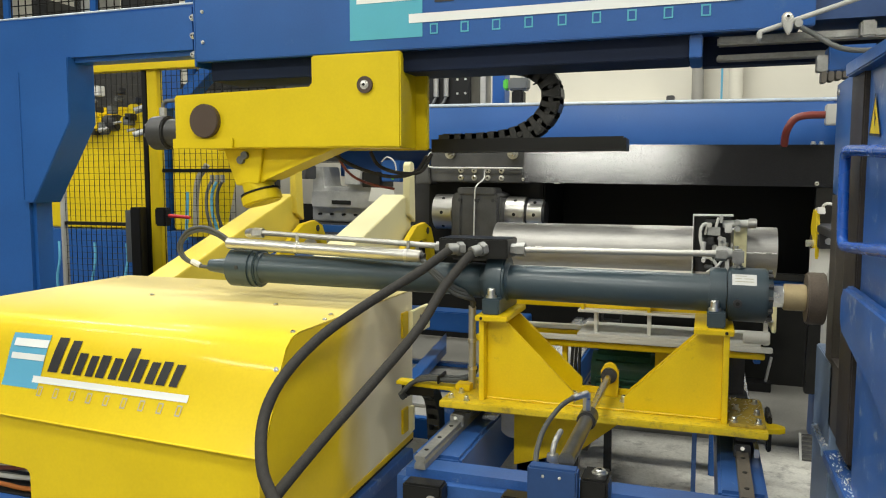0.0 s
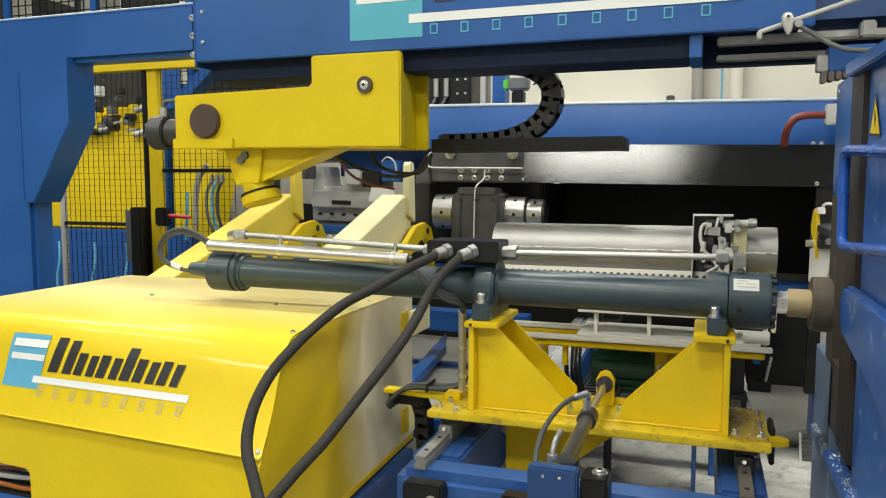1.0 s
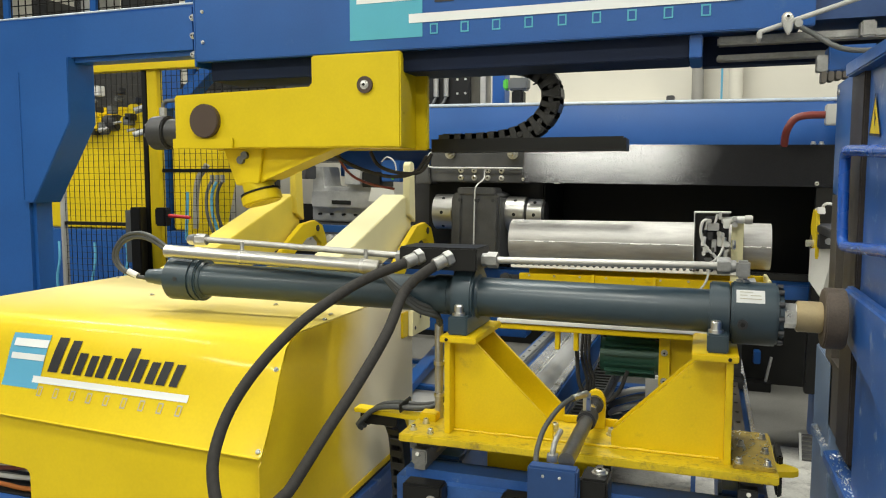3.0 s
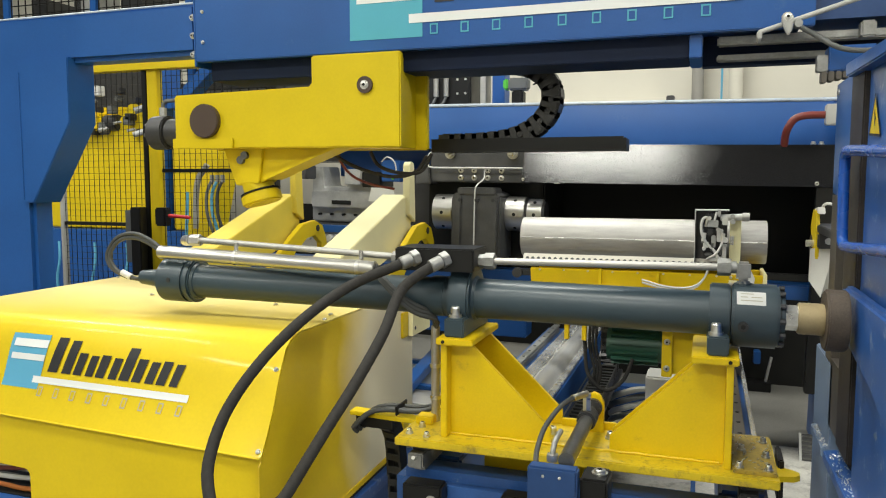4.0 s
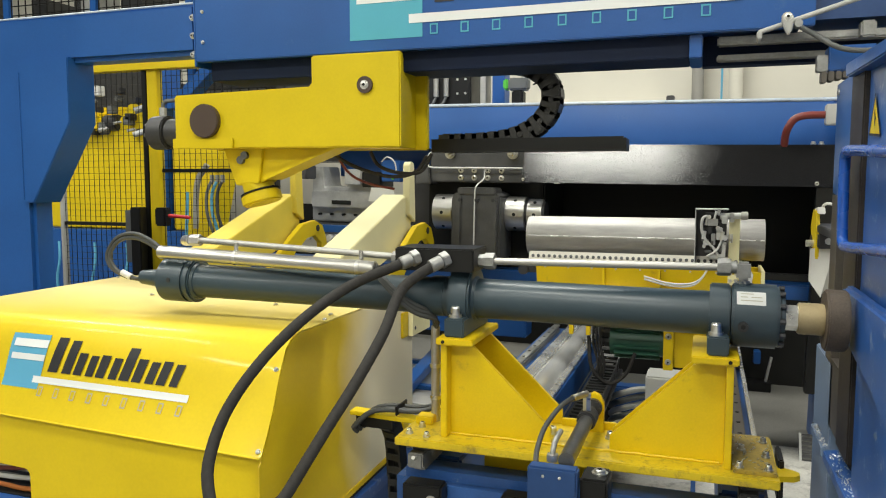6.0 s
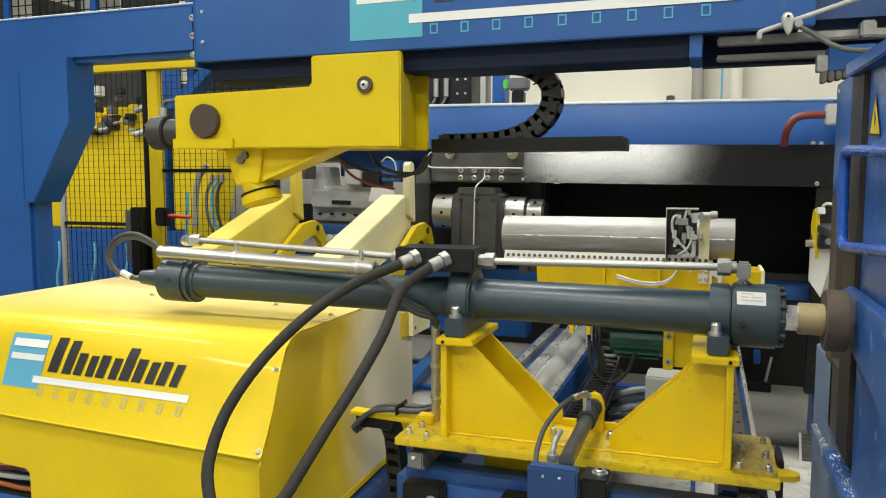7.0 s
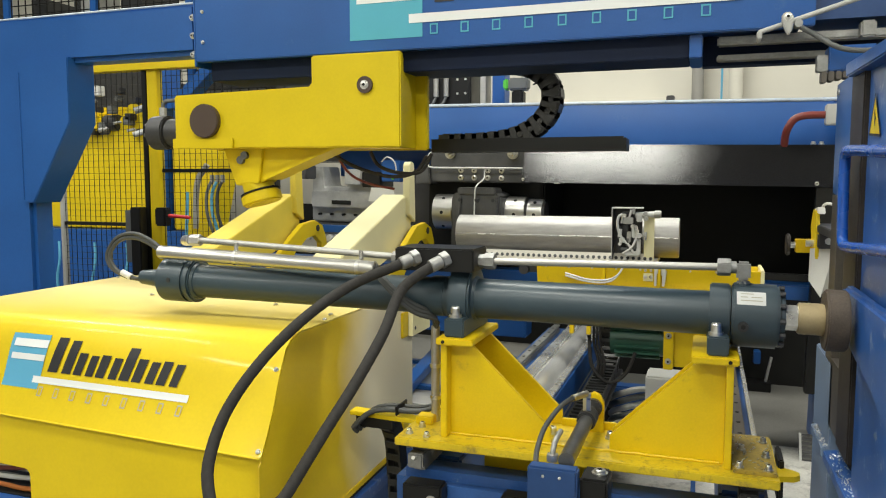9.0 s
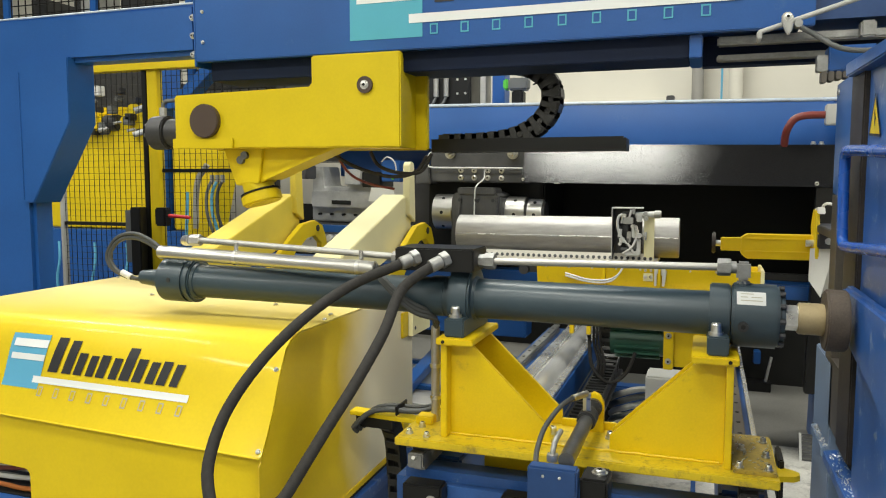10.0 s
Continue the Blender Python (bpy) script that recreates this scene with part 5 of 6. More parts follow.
    for k in range(3):
        part("loose_cable", tubem([(-0.50 + 0.015 * k, 3.1, 0.95), (-0.50 + 0.015 * k, 3.07, 0.82), (-0.475 + 0.015 * k, 3.06, 0.72), (-0.48 + 0.012 * k, 3.06, 0.64)], 0.007), RUBBER, t)
    part("table_leg", boxm(0.095, 0.155, 3.05, 3.145, 0.79, 0.955), DARK_IRON, t, "", 0.004)
    part("rail_shoe", boxm(0.083, 0.167, 3.02, 3.12, 0.748, 0.79), DARK_IRON, t, "", 0.004)
    # cradle that slides along the table
    c = thing("pipe_cradle", (-0.3, 3.09, 1.2), "white perforated cradle with a valve bracket beside the pipe", "cradle")
    part("cradle_strip", boxm(-0.80, 0.16, 2.995, 3.185, 1.215, 1.235), LABEL, c, "cream perforated strip", 0.002)
    strip = part("strip_lip", prismm([(2.965, 1.222), (2.985, 1.26), (2.99, 1.258), (2.97, 1.22)], "x", -0.80, 0.14), CREAM, c)
    for k in range(36):
        x = -0.80 + 0.026 * k
        part("roller", rodm((x + 0.02, 2.969, 1.241), (x + 0.02, 2.979, 1.233), 0.0075, 10), DARK_IRON, strip)
    post = part("sensor_post", boxm(0.14, 0.185, 2.975, 2.99, 1.12, 1.435), YELLOW_PALE, c, "pale yellow upright post", 0.002)
    for z in (1.14, 1.16):
        for x in (0.15, 0.175):
            bolt(post, (x, 2.975, z + (0 if z < 1.15 else 0.012)), (0, -1, 0), 0.006, 0.008)
    part("cover_plate", boxm(0.0, 0.003, 2.93, 3.0, 1.22, 1.455), DARK_IRON, c)
    part("cover_edge", boxm(-0.003, 0.0, 2.93, 3.0, 1.22, 1.456), LABEL, c)
    part("cover_top", boxm(-0.003, 0.135, 2.93, 3.0, 1.455, 1.46), LABEL, c, "white bent cover plate")
    part("clamp_arm", rodm((0.10, 2.96, 1.425), (0.20, 2.96, 1.43), 0.014, 14), LABEL, c, "", 0.003)
    part("clamp_knob", rodm((0.185, 2.95, 1.43), (0.215, 2.95, 1.43), 0.018, 16), STEEL, c, "", 0.003)
    rng = random.Random(11)
    for x, z, sx, sz, mt in ((0.07, 1.40, 0.045, 0.03, CAST), (0.065, 1.435, 0.05, 0.014, DARK_IRON), (0.10, 1.35, 0.026, 0.055, LABEL), (0.09, 1.25, 0.06, 0.018, LABEL), (0.045, 1.31, 0.024, 0.024, LABEL),
                             (0.118, 1.28, 0.018, 0.07, LABEL), (0.06, 1.365, 0.02, 0.03, DARK_IRON), (0.03, 1.345, 0.012, 0.06, CABLE_GREY), (0.075, 1.325, 0.018, 0.05, CAST), (0.12, 1.41, 0.025, 0.03, LABEL), (0.095, 1.445, 0.012, 0.03, CAST), (0.055, 1.27, 0.03, 0.012, CABLE_GREY)):
        part("valve_block", boxm(x - sx / 2, x + sx / 2, 2.925 + 0.012 * rng.random(), 2.965, z - sz / 2, z + sz / 2), mt, c, "", 0.003)
    for k in range(14):
        x, z = 0.03 + 0.12 * rng.random(), 1.26 + 0.18 * rng.random()
        if k % 2:
            part("valve_fitting", rodm((x, 2.915, z), (x, 2.955, z), 0.006 + 0.006 * rng.random(), 10), (LABEL, CABLE_LIGHT, ZINC)[k % 3], c)
        else:
            part("valve_fitting", rodm((x, 2.93, z - 0.018), (x + 0.01 * rng.random(), 2.93, z + 0.018), 0.005 + 0.004 * rng.random(), 10), (ZINC, LABEL, DULL)[k % 3], c)
    part("valve_back", boxm(0.003, 0.13, 2.992, 2.996, 1.23, 1.45), DARK_IRON, c)
    part("valve_hose", tubem([(0.06, 2.94, 1.43), (0.03, 2.93, 1.42), (0.025, 2.93, 1.37), (0.045, 2.93, 1.32), (0.075, 2.93, 1.29), (0.10, 2.93, 1.25)], 0.006, 0.01), LABEL, c)
    part("valve_hose", tubem([(0.10, 2.94, 1.37), (0.11, 2.925, 1.33), (0.09, 2.92, 1.28), (0.05, 2.93, 1.25)], 0.005, 0.01), LABEL, c)
    part("pad_bracket", prismm([(0.19, 1.10), (0.19, 1.19), (0.23, 1.20), (0.245, 1.17), (0.235, 1.10), (0.225, 1.10), (0.225, 1.15), (0.20, 1.16), (0.20, 1.10)], "y", 2.965, 2.975), LABEL, c)
    for k in range(2):
        part("cradle_cable", tubem([(-0.26, 2.96, 1.16 - 0.012 * k), (-0.15, 2.945, 1.135 - 0.01 * k), (-0.05, 2.94, 1.14 - 0.01 * k), (0.0, 2.94, 1.18), (0.02, 2.95, 1.24)], 0.0045), LABEL, c)
    for ob in c.children_recursive:
        if ob.name.split("_")[0] in ("sensor", "cover", "clamp", "valve", "bolt", "bolt.001", "pad") or ob.name.startswith("bolt"):
            ob.data.transform(Matrix.Translation((-0.042, 0, 0.014)))
    p = thing("steel_pipe", (-0.29, 3.09, PIPE_Z), "large brushed steel pipe lying on the cradle", "pipe")
    bm = bm_()
    seg = 72
    rings = []
    for x, r in ((-0.822, PIPE_R - 0.006), (-0.822, PIPE_R), (0.25, PIPE_R), (0.25, PIPE_R - 0.006)):
        rings.append([bm.verts.new((x, 3.09 + r * math.cos(2 * math.pi * k / seg), PIPE_Z + r * math.sin(2 * math.pi * k / seg))) for k in range(seg)])
    for a, b in zip(rings, rings[1:] + rings[:1]):
        for k in range(seg):
            bm.faces.new((a[k], a[(k + 1) % seg], b[(k + 1) % seg], b[k]))
    bmesh.ops.recalc_face_normals(bm, faces=bm.faces)
    part("pipe_wall", bm, PIPE_STEEL, p)
    part("weld_seam", tubem([(-0.82 + 0.0178 * k, 3.09 - 0.0935, PIPE_Z + 0.004 + 0.0025 * random.Random(k).random()) for k in range(61)], 0.0024, 0.012, 6), BRIGHT, p)
    return t, c, p


table, cradle, pipe = build_table()
TABLE_ROWS = [(0.0, 0.0), (1.5, 0.005), (2.0, 0.045), (2.5, 0.145), (3.0, 0.27), (3.5, 0.40), (4.0, 0.50), (4.5, 0.535), (5.0, 0.58), (5.5, 0.61), (6.3, 0.63), (8.4, 0.64), (10.0, 0.64)]
SLIDE_ROWS = [(0.0, 0.0), (6.2, 0.0), (6.5, -0.015), (6.8, -0.08), (7.0, -0.125), (7.5, -0.22), (8.0, -0.322), (8.3, -0.36), (8.5, -0.365), (10.0, -0.365)]


# ---- pusher that comes out of the machine frame ----
def build_pusher():
    p = thing("pusher_bar", (0.42, 3.73, 1.33), "yellow pusher bar with a round steel pad at its tip", "pusher")
    part("pad", rodm((0.412, 3.73, 1.312), (0.428, 3.73, 1.312), 0.049, 32), DARK_RUST, p, "round worn dark steel pad", 0.004)
    part("neck", rodm((0.428, 3.73, 1.31), (0.455, 3.73, 1.31), 0.014, 14), ZINC, p)
    part("nose", boxm(0.45, 1.2, 3.70, 3.76, 1.279, 1.337), YELLOW_WORN, p, "", 0.003)
    part("sleeve", prismm([(0.535, 1.338), (0.56, 1.356), (1.25, 1.356), (1.25, 1.246), (0.56, 1.246), (0.535, 1.268)], "y", 3.69, 3.77), YELLOW_WORN, p, "", 0.003)
    for z in (1.337, 1.279):
        part("sleeve_edge", boxm(0.555, 1.25, 3.682, 3.692, z - 0.004, z + 0.004), YELLOW_WORN, p, "", 0.002)
    return p


pusher = build_pusher()
PUSHER_ROWS = [(0.0, 0.03), (8.7, 0.03), (8.8, 0.0), (8.9, -0.038), (9.1, -0.101), (9.3, -0.162), (9.5, -0.221), (9.7, -0.286), (9.9, -0.349), (10.0, -0.383)]


# ---- machine frame at the side, with slotted strip and handle ----
def build_side_frame():
    s = thing("side_frame", (0.6, 2.6, 0.0), "scuffed blue machine frame with a dark slotted guide strip", "machine frame")
    part("frame_panel", boxm(0.405, 0.46, 1.3, 2.335, 0.0, 1.93), BLUE_WORN, s, "", 0.004)
    part("rear_post", boxm(0.44, 0.56, 2.86, 3.1, 0.95, 1.93), BLUE, s, "", 0.004)
    part("lower_plate", boxm(0.40, 0.45, 2.70, 3.08, 0.0, 1.0), BLUE_PALE, s, "scuffed grey-blue plate with its sheen painted in", 0.004)
    part("strip_rail", boxm(0.392, 0.45, 2.34, 2.53, 0.80, 1.91), DARK_RUST, s, "dark rusty guide strip", 0.004)
    bm = bm_()
    for y0, y1, z0, z1 in ((2.53, 2.585, 0.8, 1.55), (2.735, 2.86, 1.0, 1.55), (2.585, 2.735, 0.8, 1.02), (2.585, 2.735, 1.47, 1.55)):
        box(bm, 0.40, 0.43, y0, y1, z0, z1)
    part("slotted_strip", bm, GREASED, s, "greasy brown slotted steel strip")
    part("upper_plate", boxm(0.40, 0.43, 2.53, 2.862, 1.553, 1.915), BLUE, s, "", 0.003)
    bolt(s, (0.40, 2.82, 1.885), (-1, 0, 0), 0.009, 0.006)
    part("strip_backing", boxm(0.46, 0.47, 2.4, 2.86, 0.5, 1.93), BLACK_MATT, s)
    part("top_flange", prismm([(1.4, 1.87), (2.5, 1.895), (2.51, 1.935), (1.4, 1.90)], "x", 0.37, 0.46), BLUE_WORN, s, "", 0.004)
    part("side_tab", prismm([(1.6, 1.02), (1.94, 1.105), (2.38, 1.165), (2.42, 1.20), (2.42, 1.27), (2.38, 1.305), (1.6, 1.305)], "x", 0.37, 0.405), BLUE_WORN, s, "", 0.01)
    part("ledge", prismm([(0.375, 2.64), (0.42, 2.66), (0.46, 1.9), (0.46, 1.6), (0.40, 1.6), (0.38, 2.1)], "z", 0.705, 0.74), BLUE_WORN, s, "", 0.003)
    part("lower_bracket", boxm(0.378, 0.399, 2.70, 2.97, 0.695, 0.73), BLUE_PALE, s, "", 0.004)
    rng = random.Random(7)
    bm = bm_()
    for k in range(220):
        x, y = 0.385 + 0.045 * rng.random(), 2.0 + 0.62 * rng.random()
        a, l = rng.random() * 3, 0.002 + 0.005 * rng.random()
        rod(bm, (x, y, 0.742), (x + l * math.cos(a), y + l * math.sin(a), 0.743 + 0.004 * rng.random()), 0.0011, 5)
    for k in range(90):
        x, y = 0.38 + 0.018 * rng.random(), 2.71 + 0.25 * rng.random()
        a, l = rng.random() * 3, 0.002 + 0.005 * rng.random()
        rod(bm, (x, y, 0.732), (x + l * math.cos(a), y + l * math.sin(a), 0.733 + 0.003 * rng.random()), 0.0011, 5)
    tagged(part("metal_chips", bm, ZINC, s, "bright metal chips lying on the ledge"), "", "", "", "stuff")
    part("grab_handle", tubem([(0.41, 1.6, 1.655), (0.37, 1.66, 1.655), (0.36, 1.8, 1.658), (0.36, 2.29, 1.678), (0.36, 2.36, 1.673), (0.36, 2.385, 1.640), (0.36, 2.37, 1.456), (0.36, 2.345, 1.426), (0.36, 2.28, 1.421), (0.36, 1.8, 1.451), (0.37, 1.66, 1.451), (0.41, 1.6, 1.451)], 0.0145, 0.012, 16), DOOR_BLUE, s, "bright blue tubular grab handle")
    # warning triangle
    bm = bm_()
    bm.faces.new([bm.verts.new(p) for p in ((0.4025, 2.16, 1.71), (0.4025, 2.30, 1.72), (0.4025, 2.24, 1.82))])
    tri = part("warning_sign", bm, YELLOW, s, "yellow triangular voltage warning sign")
    bm = bm_()
    for q in (((2.25, 1.785), (2.22, 1.755), (2.235, 1.755)), ((2.24, 1.757), (2.225, 1.757), (2.235, 1.73))):
        bm.faces.new([bm.verts.new((0.4015, y, z)) for y, z in q])
    for a, b in (((2.16, 1.71), (2.30, 1.72)), ((2.30, 1.72), (2.24, 1.82)), ((2.24, 1.82), (2.16, 1.71))):
        d = Vector((b[0] - a[0], b[1] - a[1])).normalized() * 0.003
        bm.faces.new([bm.verts.new((0.4015, y, z)) for y, z in ((a[0] - d.y, a[1] + d.x), (a[0] + d.y, a[1] - d.x), (b[0] + d.y, b[1] - d.x), (b[0] - d.y, b[1] + d.x))])
    part("sign_mark", bm, LOGO_BLACK, tri)
    g = thing("guide_bracket", (0.45, 3.7, 1.3), "yellow pusher guide bracket with white plates on the frame", "bracket")
    part("bracket_plate", prismm([(3.60, 1.26), (3.70, 1.25), (3.77, 1.40), (3.71, 1.47), (3.62, 1.47), (3.58, 1.36)], "x", 0.445, 0.46), YELLOW, g, "", 0.002)
    part("bracket_stud", rodm((0.415, 3.66, 1.325), (0.45, 3.66, 1.325), 0.015, 12), ZINC, g)
    part("bracket_arm", boxm(0.45, 0.56, 3.0, 3.70, 1.375, 1.41), DARK_IRON, g, "", 0.004)
    part("white_cap", prismm([(3.58, 1.455), (3.72, 1.46), (3.70, 1.478), (3.60, 1.485)], "x", 0.45, 0.478), WHITE, g, "", 0.003)
    part("cap_cable", tubem([(0.47, 3.62, 1.48), (0.475, 3.60, 1.497), (0.49, 3.58, 1.50), (0.51, 3.56, 1.495)], 0.006), WHITE, g)
    part("clevis", boxm(0.45, 0.53, 3.56, 3.66, 1.31, 1.375), DARK_IRON, g, "dark steel clevis", 0.005)
    part("clevis_pin", rodm((0.49, 3.55, 1.342), (0.49, 3.56, 1.342), 0.014, 12), ZINC, g)
    part("white_plate", prismm([(0.427, 1.307), (0.505, 1.309), (0.502, 1.224), (0.475, 1.094), (0.425, 1.168)], "y", 3.6, 3.612), WHITE, g, "", 0.002)
    u = thing("support_column", (0.595, 4.2, 0.0), "pale grey round support column", "column")
    part("column", rodm((0.595, 4.2, 0.0), (0.595, 4.2, 1.2), 0.034, 28), CABLE_LIGHT, u, "", 0.004)
    l = thing("floor_box", (0.58, 4.7, 0.0), "tilted grey floor box with a grille beside the frame", "floor box")
    lid = part("box", prismm([(4.66, 0.0), (4.78, 0.0), (4.84, 0.11), (4.74, 0.14)], "x", 0.55, 0.66), DARK_IRON, l, "", 0.004)
    part("box_rim", prismm([(4.655, 0.0), (4.663, 0.0), (4.743, 0.142), (4.735, 0.146)], "x", 0.543, 0.556), CABLE_LIGHT, l)
    for k in range(6):
        part("grille_bar", boxm(0.562, 0.655, 4.664 + 0.0125 * k, 4.672 + 0.0125 * k, 0.015 + 0.022 * k, 0.022 + 0.022 * k), DULL, lid)
    k = thing("rear_stand", (0.5, 5.9, 0.0), "black steel stand with struts far behind the press", "stand")
    part("stand_bar", boxm(-0.6, 0.5, 5.8, 5.86, 0.62, 0.68), BLACK, k, "", 0.004)
    part("stand_strut", rodm((0.20, 5.78, 0.05), (0.28, 5.78, 0.2), 0.011, 10), CAST, k)
    part("stand_strut", rodm((0.46, 5.78, 0.05), (0.50, 5.78, 0.26), 0.011, 10), CAST, k)
    part("stand_foot", boxm(0.12, 0.5, 5.72, 5.84, 0.0, 0.07), BLACK, k, "", 0.004)
    part("foot_pad", rodm((0.1, 5.7, 0.0), (0.1, 5.7, 0.1), 0.05, 14), DARK_IRON, k)
    part("foot_block", boxm(0.2, 0.32, 5.66, 5.78, 0.0, 0.13), DARK_IRON, k, "", 0.006)
    part("blue_block", boxm(0.38, 0.43, 5.86, 5.95, 0.18, 0.28), BLUE, k, "", 0.005)
    part("stand_rail", boxm(-1.0, 0.5, 5.9, 5.94, 0.9, 0.94), DARK_IRON, k)
    k.location.y += 0.42


build_side_frame()


# ---- safety fence and the cell behind it ----
def build_fence():
    f = thing("safety_fence", (-3.6, 4.2, 0.0), "black wire mesh safety fence in a yellow frame", "fence")
    part("fence_post", boxm(-3.49, -3.41, 4.17, 4.23, 0.0, 2.36), YELLOW, f, "yellow fence post", 0.004)
    part("fence_post", boxm(-3.54, -3.505, 4.18, 4.22, 0.0, 2.36), BLACK, f, "", 0.002)
    part("fence_edge", boxm(-4.27, -4.24, 4.18, 4.22, 0.0, 2.36), CABLE_LIGHT, f, "pale edge strip of the fence panel", 0.003)
    part("top_rail", boxm(-4.3, -2.8, 4.15, 4.23, 2.315, 2.37), YELLOW, f, "", 0.003)
    for x0, x1, za in ((-4.24, -3.54, 1.30), (-3.40, -2.85, 1.66)):
        bm = bm_()
        n = int((x1 - x0) / 0.042)
        for k in range(n + 1):
            x = x0 + (x1 - x0) * k / n
            box(bm, x - 0.0012, x + 0.0012, 4.198, 4.202, 0.3, 2.36)
        for k in range(50):
            z = 0.3 + 0.042 * k
            box(bm, x0, x1, 4.194, 4.198, z - 0.0012, z + 0.0012)
        tagged(part("wire_mesh", bm, BLACK, f, "black welded wire mesh"), "", "", "", "stuff")
        part("mid_rail", boxm(x0, x1, 4.185, 4.21, za - 0.012, za + 0.012), BLACK, f, "", 0.002)
    lock = thing("door_lock", (-3.55, 4.15, 1.3), "black safety door lock with a red handle", "door lock")
    part("lock_body", boxm(-3.60, -3.52, 4.1, 4.17, 0.95, 1.42), BLACK, lock, "", 0.006)
    part("lock_plate", boxm(-3.66, -3.60, 4.12, 4.17, 1.05, 1.40), CABLE_GREY, lock, "", 0.006)
    part("key_head", boxm(-3.405, -3.32, 4.1, 4.17, 1.30, 1.42), BLACK, lock, "", 0.01)
    part("red_handle", rodm((-3.31, 4.13, 1.368), (-3.15, 4.13, 1.358), 0.012, 12), RED, lock, "red lever handle")
    c = thing("robot_cell", (-4.6, 5.6, 0.0), "yellow robot housing on a blue base behind the fence", "robot")
    part("housing", prismm([(-5.75, 1.17), (-4.60, 1.17), (-4.60, 2.1), (-4.62, 2.26), (-4.80, 2.26), (-4.93, 2.1), (-5.02, 2.05), (-5.02, 2.0), (-5.75, 2.0)], "y", 5.5, 5.9), YELLOW, c, "", 0.01)
    part("housing_top", boxm(-5.3, -4.95, 5.6, 5.9, 2.08, 2.25), YELLOW_WORN, c, "", 0.01)
    part("housing", prismm([(-4.36, 1.17), (-4.02, 1.17), (-3.86, 1.86), (-3.86, 2.0), (-4.36, 2.0)], "y", 5.5, 5.8), YELLOW, c, "", 0.01)
    part("column", boxm(-4.58, -4.40, 5.45, 5.7, 0.0, 3.0), BLUE, c, "", 0.01)
    part("base", boxm(-6.0, -3.6, 5.4, 5.9, 0.0, 1.16), BLUE, c, "", 0.01)
    part("brace", prismm([(-4.4, 2.2), (-4.25, 2.2), (-3.6, 2.75), (-3.75, 2.75)], "y", 5.45, 5.6), BLUE, c, "", 0.005)
    part("robot_wrist", boxm(-5.35, -5.05, 5.42, 5.6, 2.03, 2.18), YELLOW_WORN, c, "", 0.02)
    part("wrist_joint", rodm((-5.05, 5.5, 2.1), (-4.9, 5.5, 2.1), 0.07, 20), DARK_IRON, c, "", 0.01)
    rng = random.Random(15)
    for k in range(26):
        x, z, w = -5.4 + 0.75 * rng.random(), 1.98 + 0.42 * rng.random(), 0.025 + 0.05 * rng.random()
        mt = (CAST, LABEL, DARK_IRON, FITTING, DARK_IRON, CABLE_GREY)[k % 6]
        if k % 3 == 0:
            part("cell_fitting", rodm((x, 5.40, z), (x + w, 5.46, z + w * 0.5), w * 0.4, 12), mt, c)
        else:
            part("cell_fitting", boxm(x, x + w, 5.42, 5.5, z, z + w * (0.5 + rng.random())), mt, c, "", 0.006)
    part("cell_backing", boxm(-5.6, -4.6, 5.92, 5.96, 2.0, 3.0), DARK_IRON, c, "dark panel behind the robot")
    for x in (-5.5, -5.1, -4.75):
        part("air_hose", tubem([(x, 5.36, 1.05), (x + 0.02, 5.34, 0.9), (x - 0.02, 5.34, 0.7), (x, 5.36, 0.5)], 0.012), LOGO_BLUE, c)
    part("air_pipe", tubem([(-3.86, 5.3, 1.72), (-3.95, 5.3, 1.6), (-3.98, 5.3, 1.4), (-3.98, 5.3, 1.2)], 0.025), STEEL, c)
    part("air_pipe", tubem([(-4.06, 5.3, 1.5), (-4.07, 5.3, 1.3), (-4.08, 5.3, 1.1)], 0.014), LOGO_BLUE, c)
    for k in range(3):
        part("bent_hose", tubem([(-3.80 + 0.05 * k, 5.28, 1.60), (-3.83 + 0.05 * k, 5.25, 1.5), (-3.83 + 0.05 * k, 5.24, 1.35), (-3.80 + 0.05 * k, 5.25, 1.22), (-3.76 + 0.04 * k, 5.28, 1.1)], 0.013), (CABLE_GREY, LOGO_BLUE, LOOM)[k], c)
        part("hose_coupling", rodm((-3.80 + 0.05 * k, 5.28, 1.58), (-3.80 + 0.05 * k, 5.28, 1.64), 0.018, 12), FITTING, c)
    part("yellow_rail", boxm(-4.1, -3.4, 5.3, 5.4, 1.13, 1.25), YELLOW, c, "", 0.006)
    r = thing("storage_rack", (-4.8, 7.5, 0.0), "dark steel rack with machine parts behind the fence", "rack")
    for x in (-8.5, -7.2, -5.9, -4.6, -3.3):
        part("rack_post", boxm(x, x + 0.1, 7.4, 7.5, 0.0, 4.5), DARK_IRON, r)
    for z in (1.8, 2.6, 3.4, 4.2):
        part("rack_shelf", boxm(-8.5, -3.2, 7.35, 8.1, z, z + 0.08), DARK_IRON, r)
    rng = random.Random(4)
    for k in range(34):
        x, z = -8.3 + 5.0 * rng.random(), rng.choice((1.88, 2.68, 3.48))
        w, hh = 0.12 + 0.3 * rng.random(), 0.15 + 0.4 * rng.random()
        part("rack_unit", boxm(x, x + w, 7.4, 7.9, z, z + hh), rng.choice((CAST, DARK_IRON, STEEL, LABEL, CABLE_GREY, DARK_IRON)), r, "", 0.01)
    n = thing("rear_fence", (-6.0, 6.6, 0.0), "tall blue fence frame with dark wire mesh", "fence")
    for x in (-8.6, -7.4, -6.2, -5.0):
        part("fence_post", boxm(x, x + 0.08, 6.58, 6.64, 0.0, 4.2), BLUE, n, "", 0.004)
    bm = bm_()
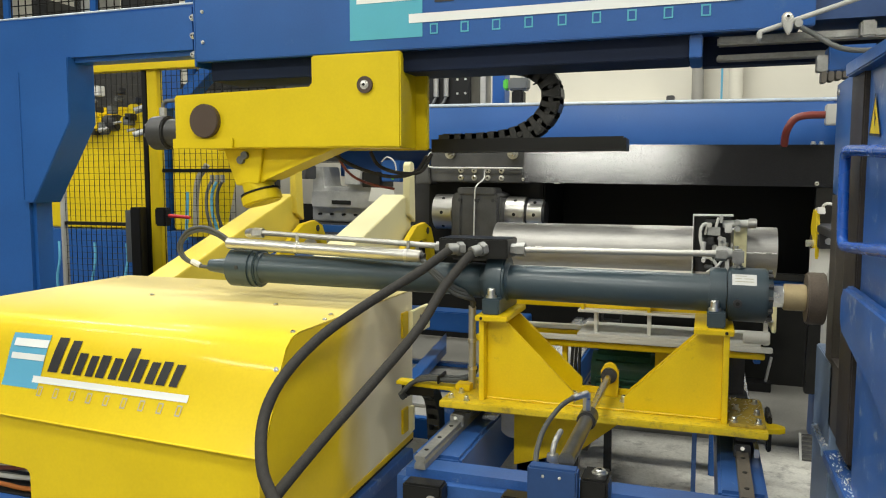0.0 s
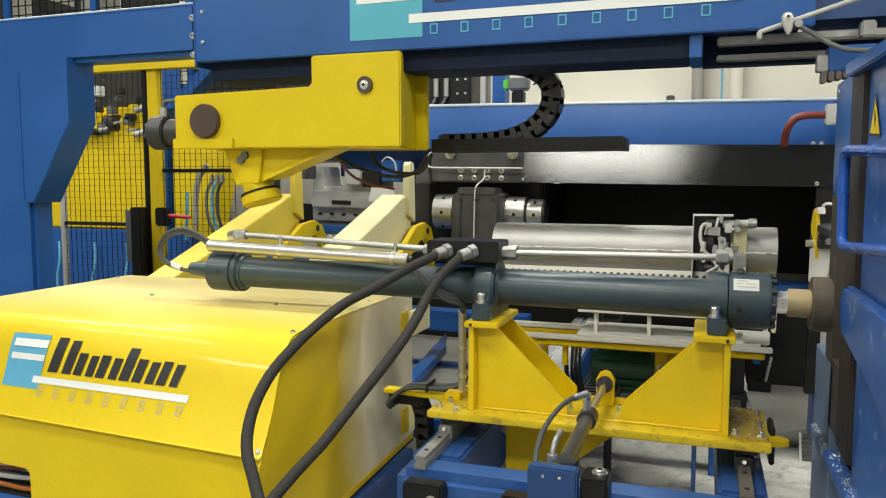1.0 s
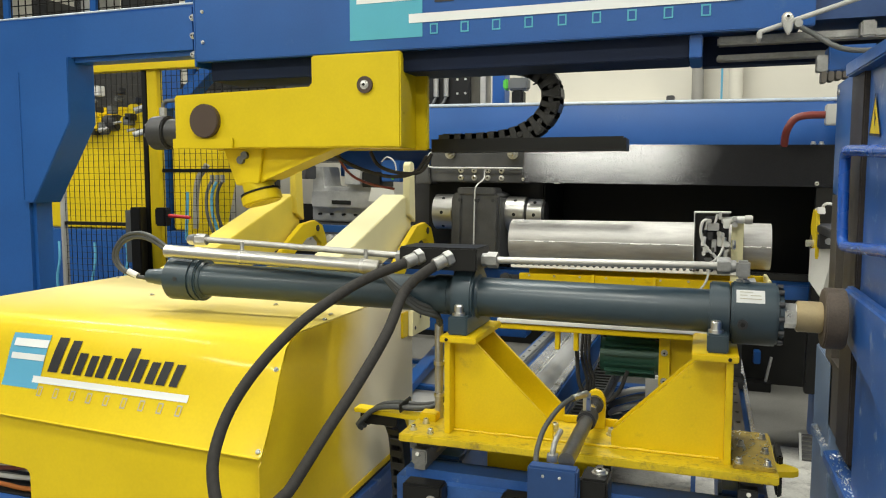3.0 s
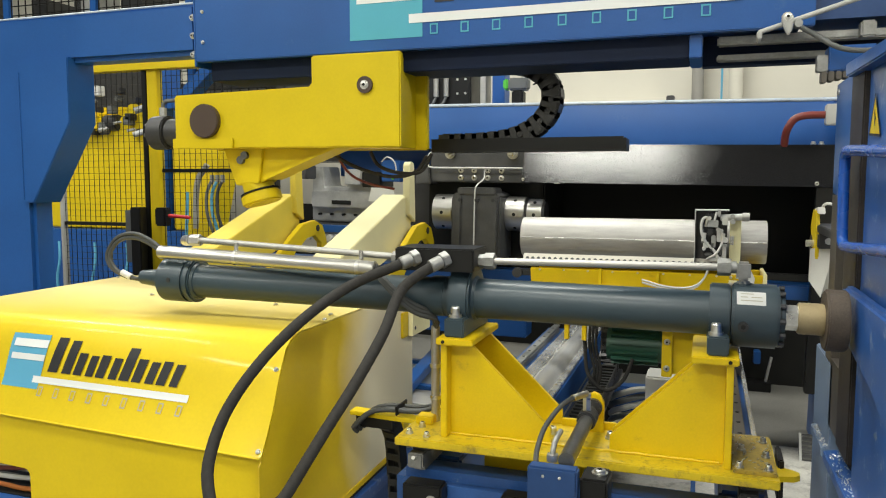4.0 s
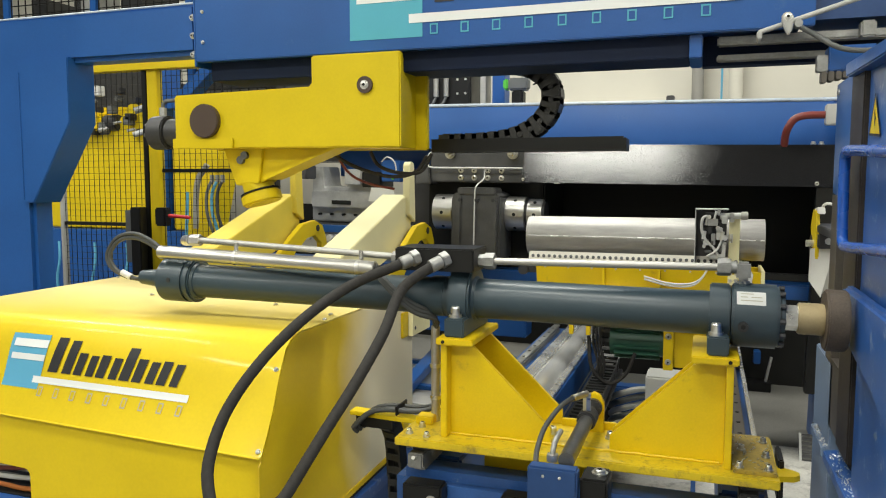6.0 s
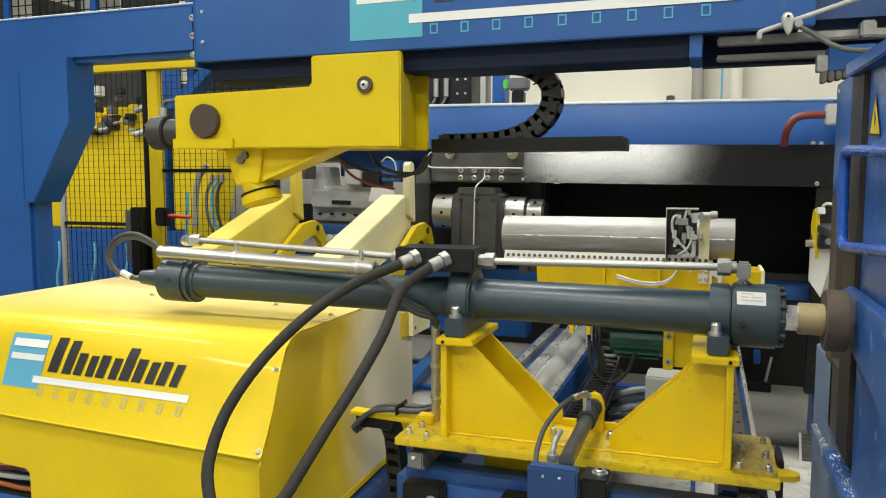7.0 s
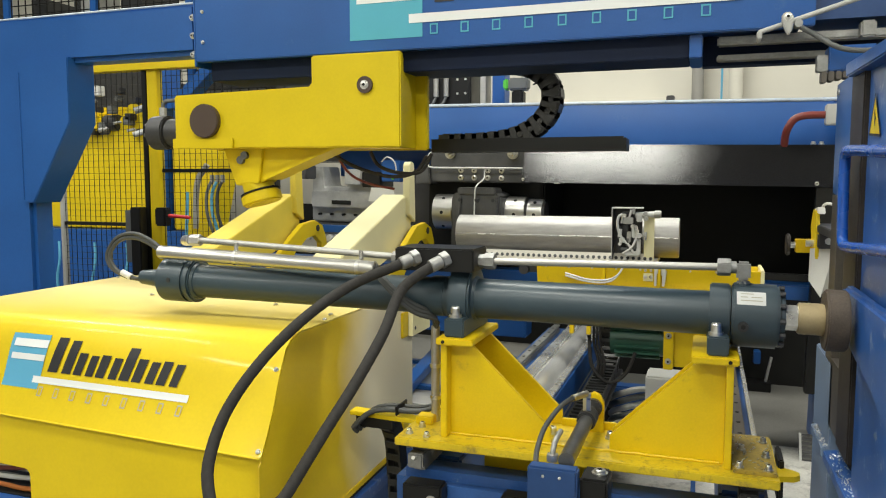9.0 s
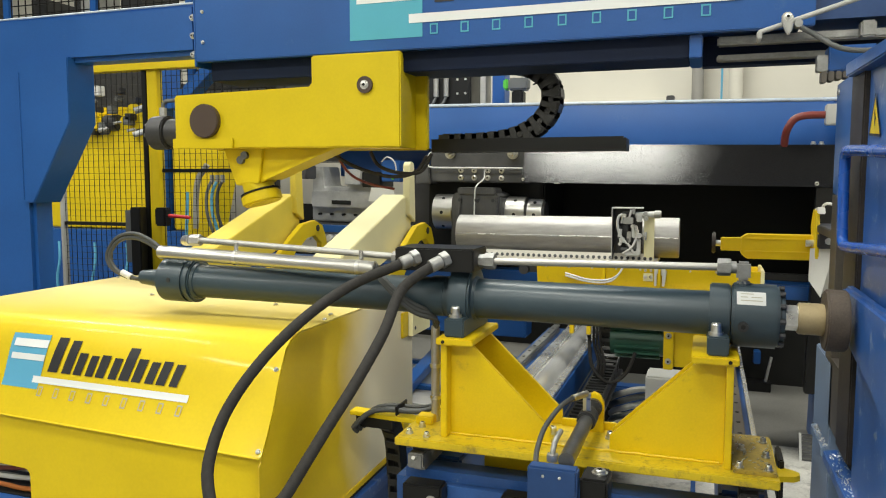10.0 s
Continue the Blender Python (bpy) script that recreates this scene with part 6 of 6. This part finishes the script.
    for k in range(48):
        x = -8.6 + 0.1 * k
        box(bm, x - 0.005, x + 0.005, 6.60, 6.61, 2.2, 4.2)
    for k in range(21):
        box(bm, -8.6, -4.0, 6.61, 6.62, 2.195 + 0.1 * k, 2.205 + 0.1 * k)
    tagged(part("wire_mesh", bm, BLACK, n, "dark welded wire mesh"), "", "", "", "stuff")
    # wall pipes
    for x, r_, mt in ((-0.135, 0.066, WALL_GREY), (0.125, 0.012, LOGO_BLUE), (0.275, 0.075, CREAM)):
        w = thing("wall_pipe", (x, 9.4, 0.0), "upright painted pipe on the far cream wall", "pipe")
        part("pipe", rodm((x, 9.4, 0.0), (x, 9.4, 6.0), r_, 20), mt, w)
    d = thing("wall_duct", (-1.0, 9.3, 2.3), "low grey cable duct along the cream wall", "duct")
    part("duct", boxm(-2.2, -0.45, 9.25, 9.6, 2.38, 2.47), CREAM, d, "", 0.01)
    part("duct_end", boxm(-0.47, -0.38, 9.2, 9.4, 2.4, 2.56), DARK_IRON, d, "", 0.01)


build_fence()


def motions():
    def slide(ob, rows):
        base = ob.matrix_basis.copy()
        walk(ob, [(t, Matrix.Translation(v) @ base) for t, v in rows])

    def between(rows, t):
        for (a, va), (b, vb) in zip(rows, rows[1:]):
            if a <= t <= b:
                return va + (vb - va) * (t - a) / (b - a)
        return rows[-1][1]
    slide(carriage, [(t, (0, v, 0)) for t, v in CARRIAGE_ROWS])
    slide(table, [(t, (0, v, 0)) for t, v in TABLE_ROWS])
    times = sorted({t for t, _ in TABLE_ROWS + SLIDE_ROWS})
    both = [(t, (between(SLIDE_ROWS, t), between(TABLE_ROWS, t), 0)) for t in times]
    slide(cradle, both)
    slide(pipe, both)
    slide(pusher, [(t, (v, 0, 0)) for t, v in PUSHER_ROWS])
    for links in HOSES:
        for ob, ends in links:
            rows = []
            for t, v in CARRIAGE_ROWS:
                k = 1 - v / 0.395
                if k < HOSE_MIDDLE:
                    (p, q), k = ends[:2], k / HOSE_MIDDLE
                else:
                    (p, q), k = ends[1:], (k - HOSE_MIDDLE) / (1 - HOSE_MIDDLE)
                rows.append((t, link_pose(p[0].lerp(q[0], k), p[1].lerp(q[1], k))))
            walk(ob, rows)


motions()
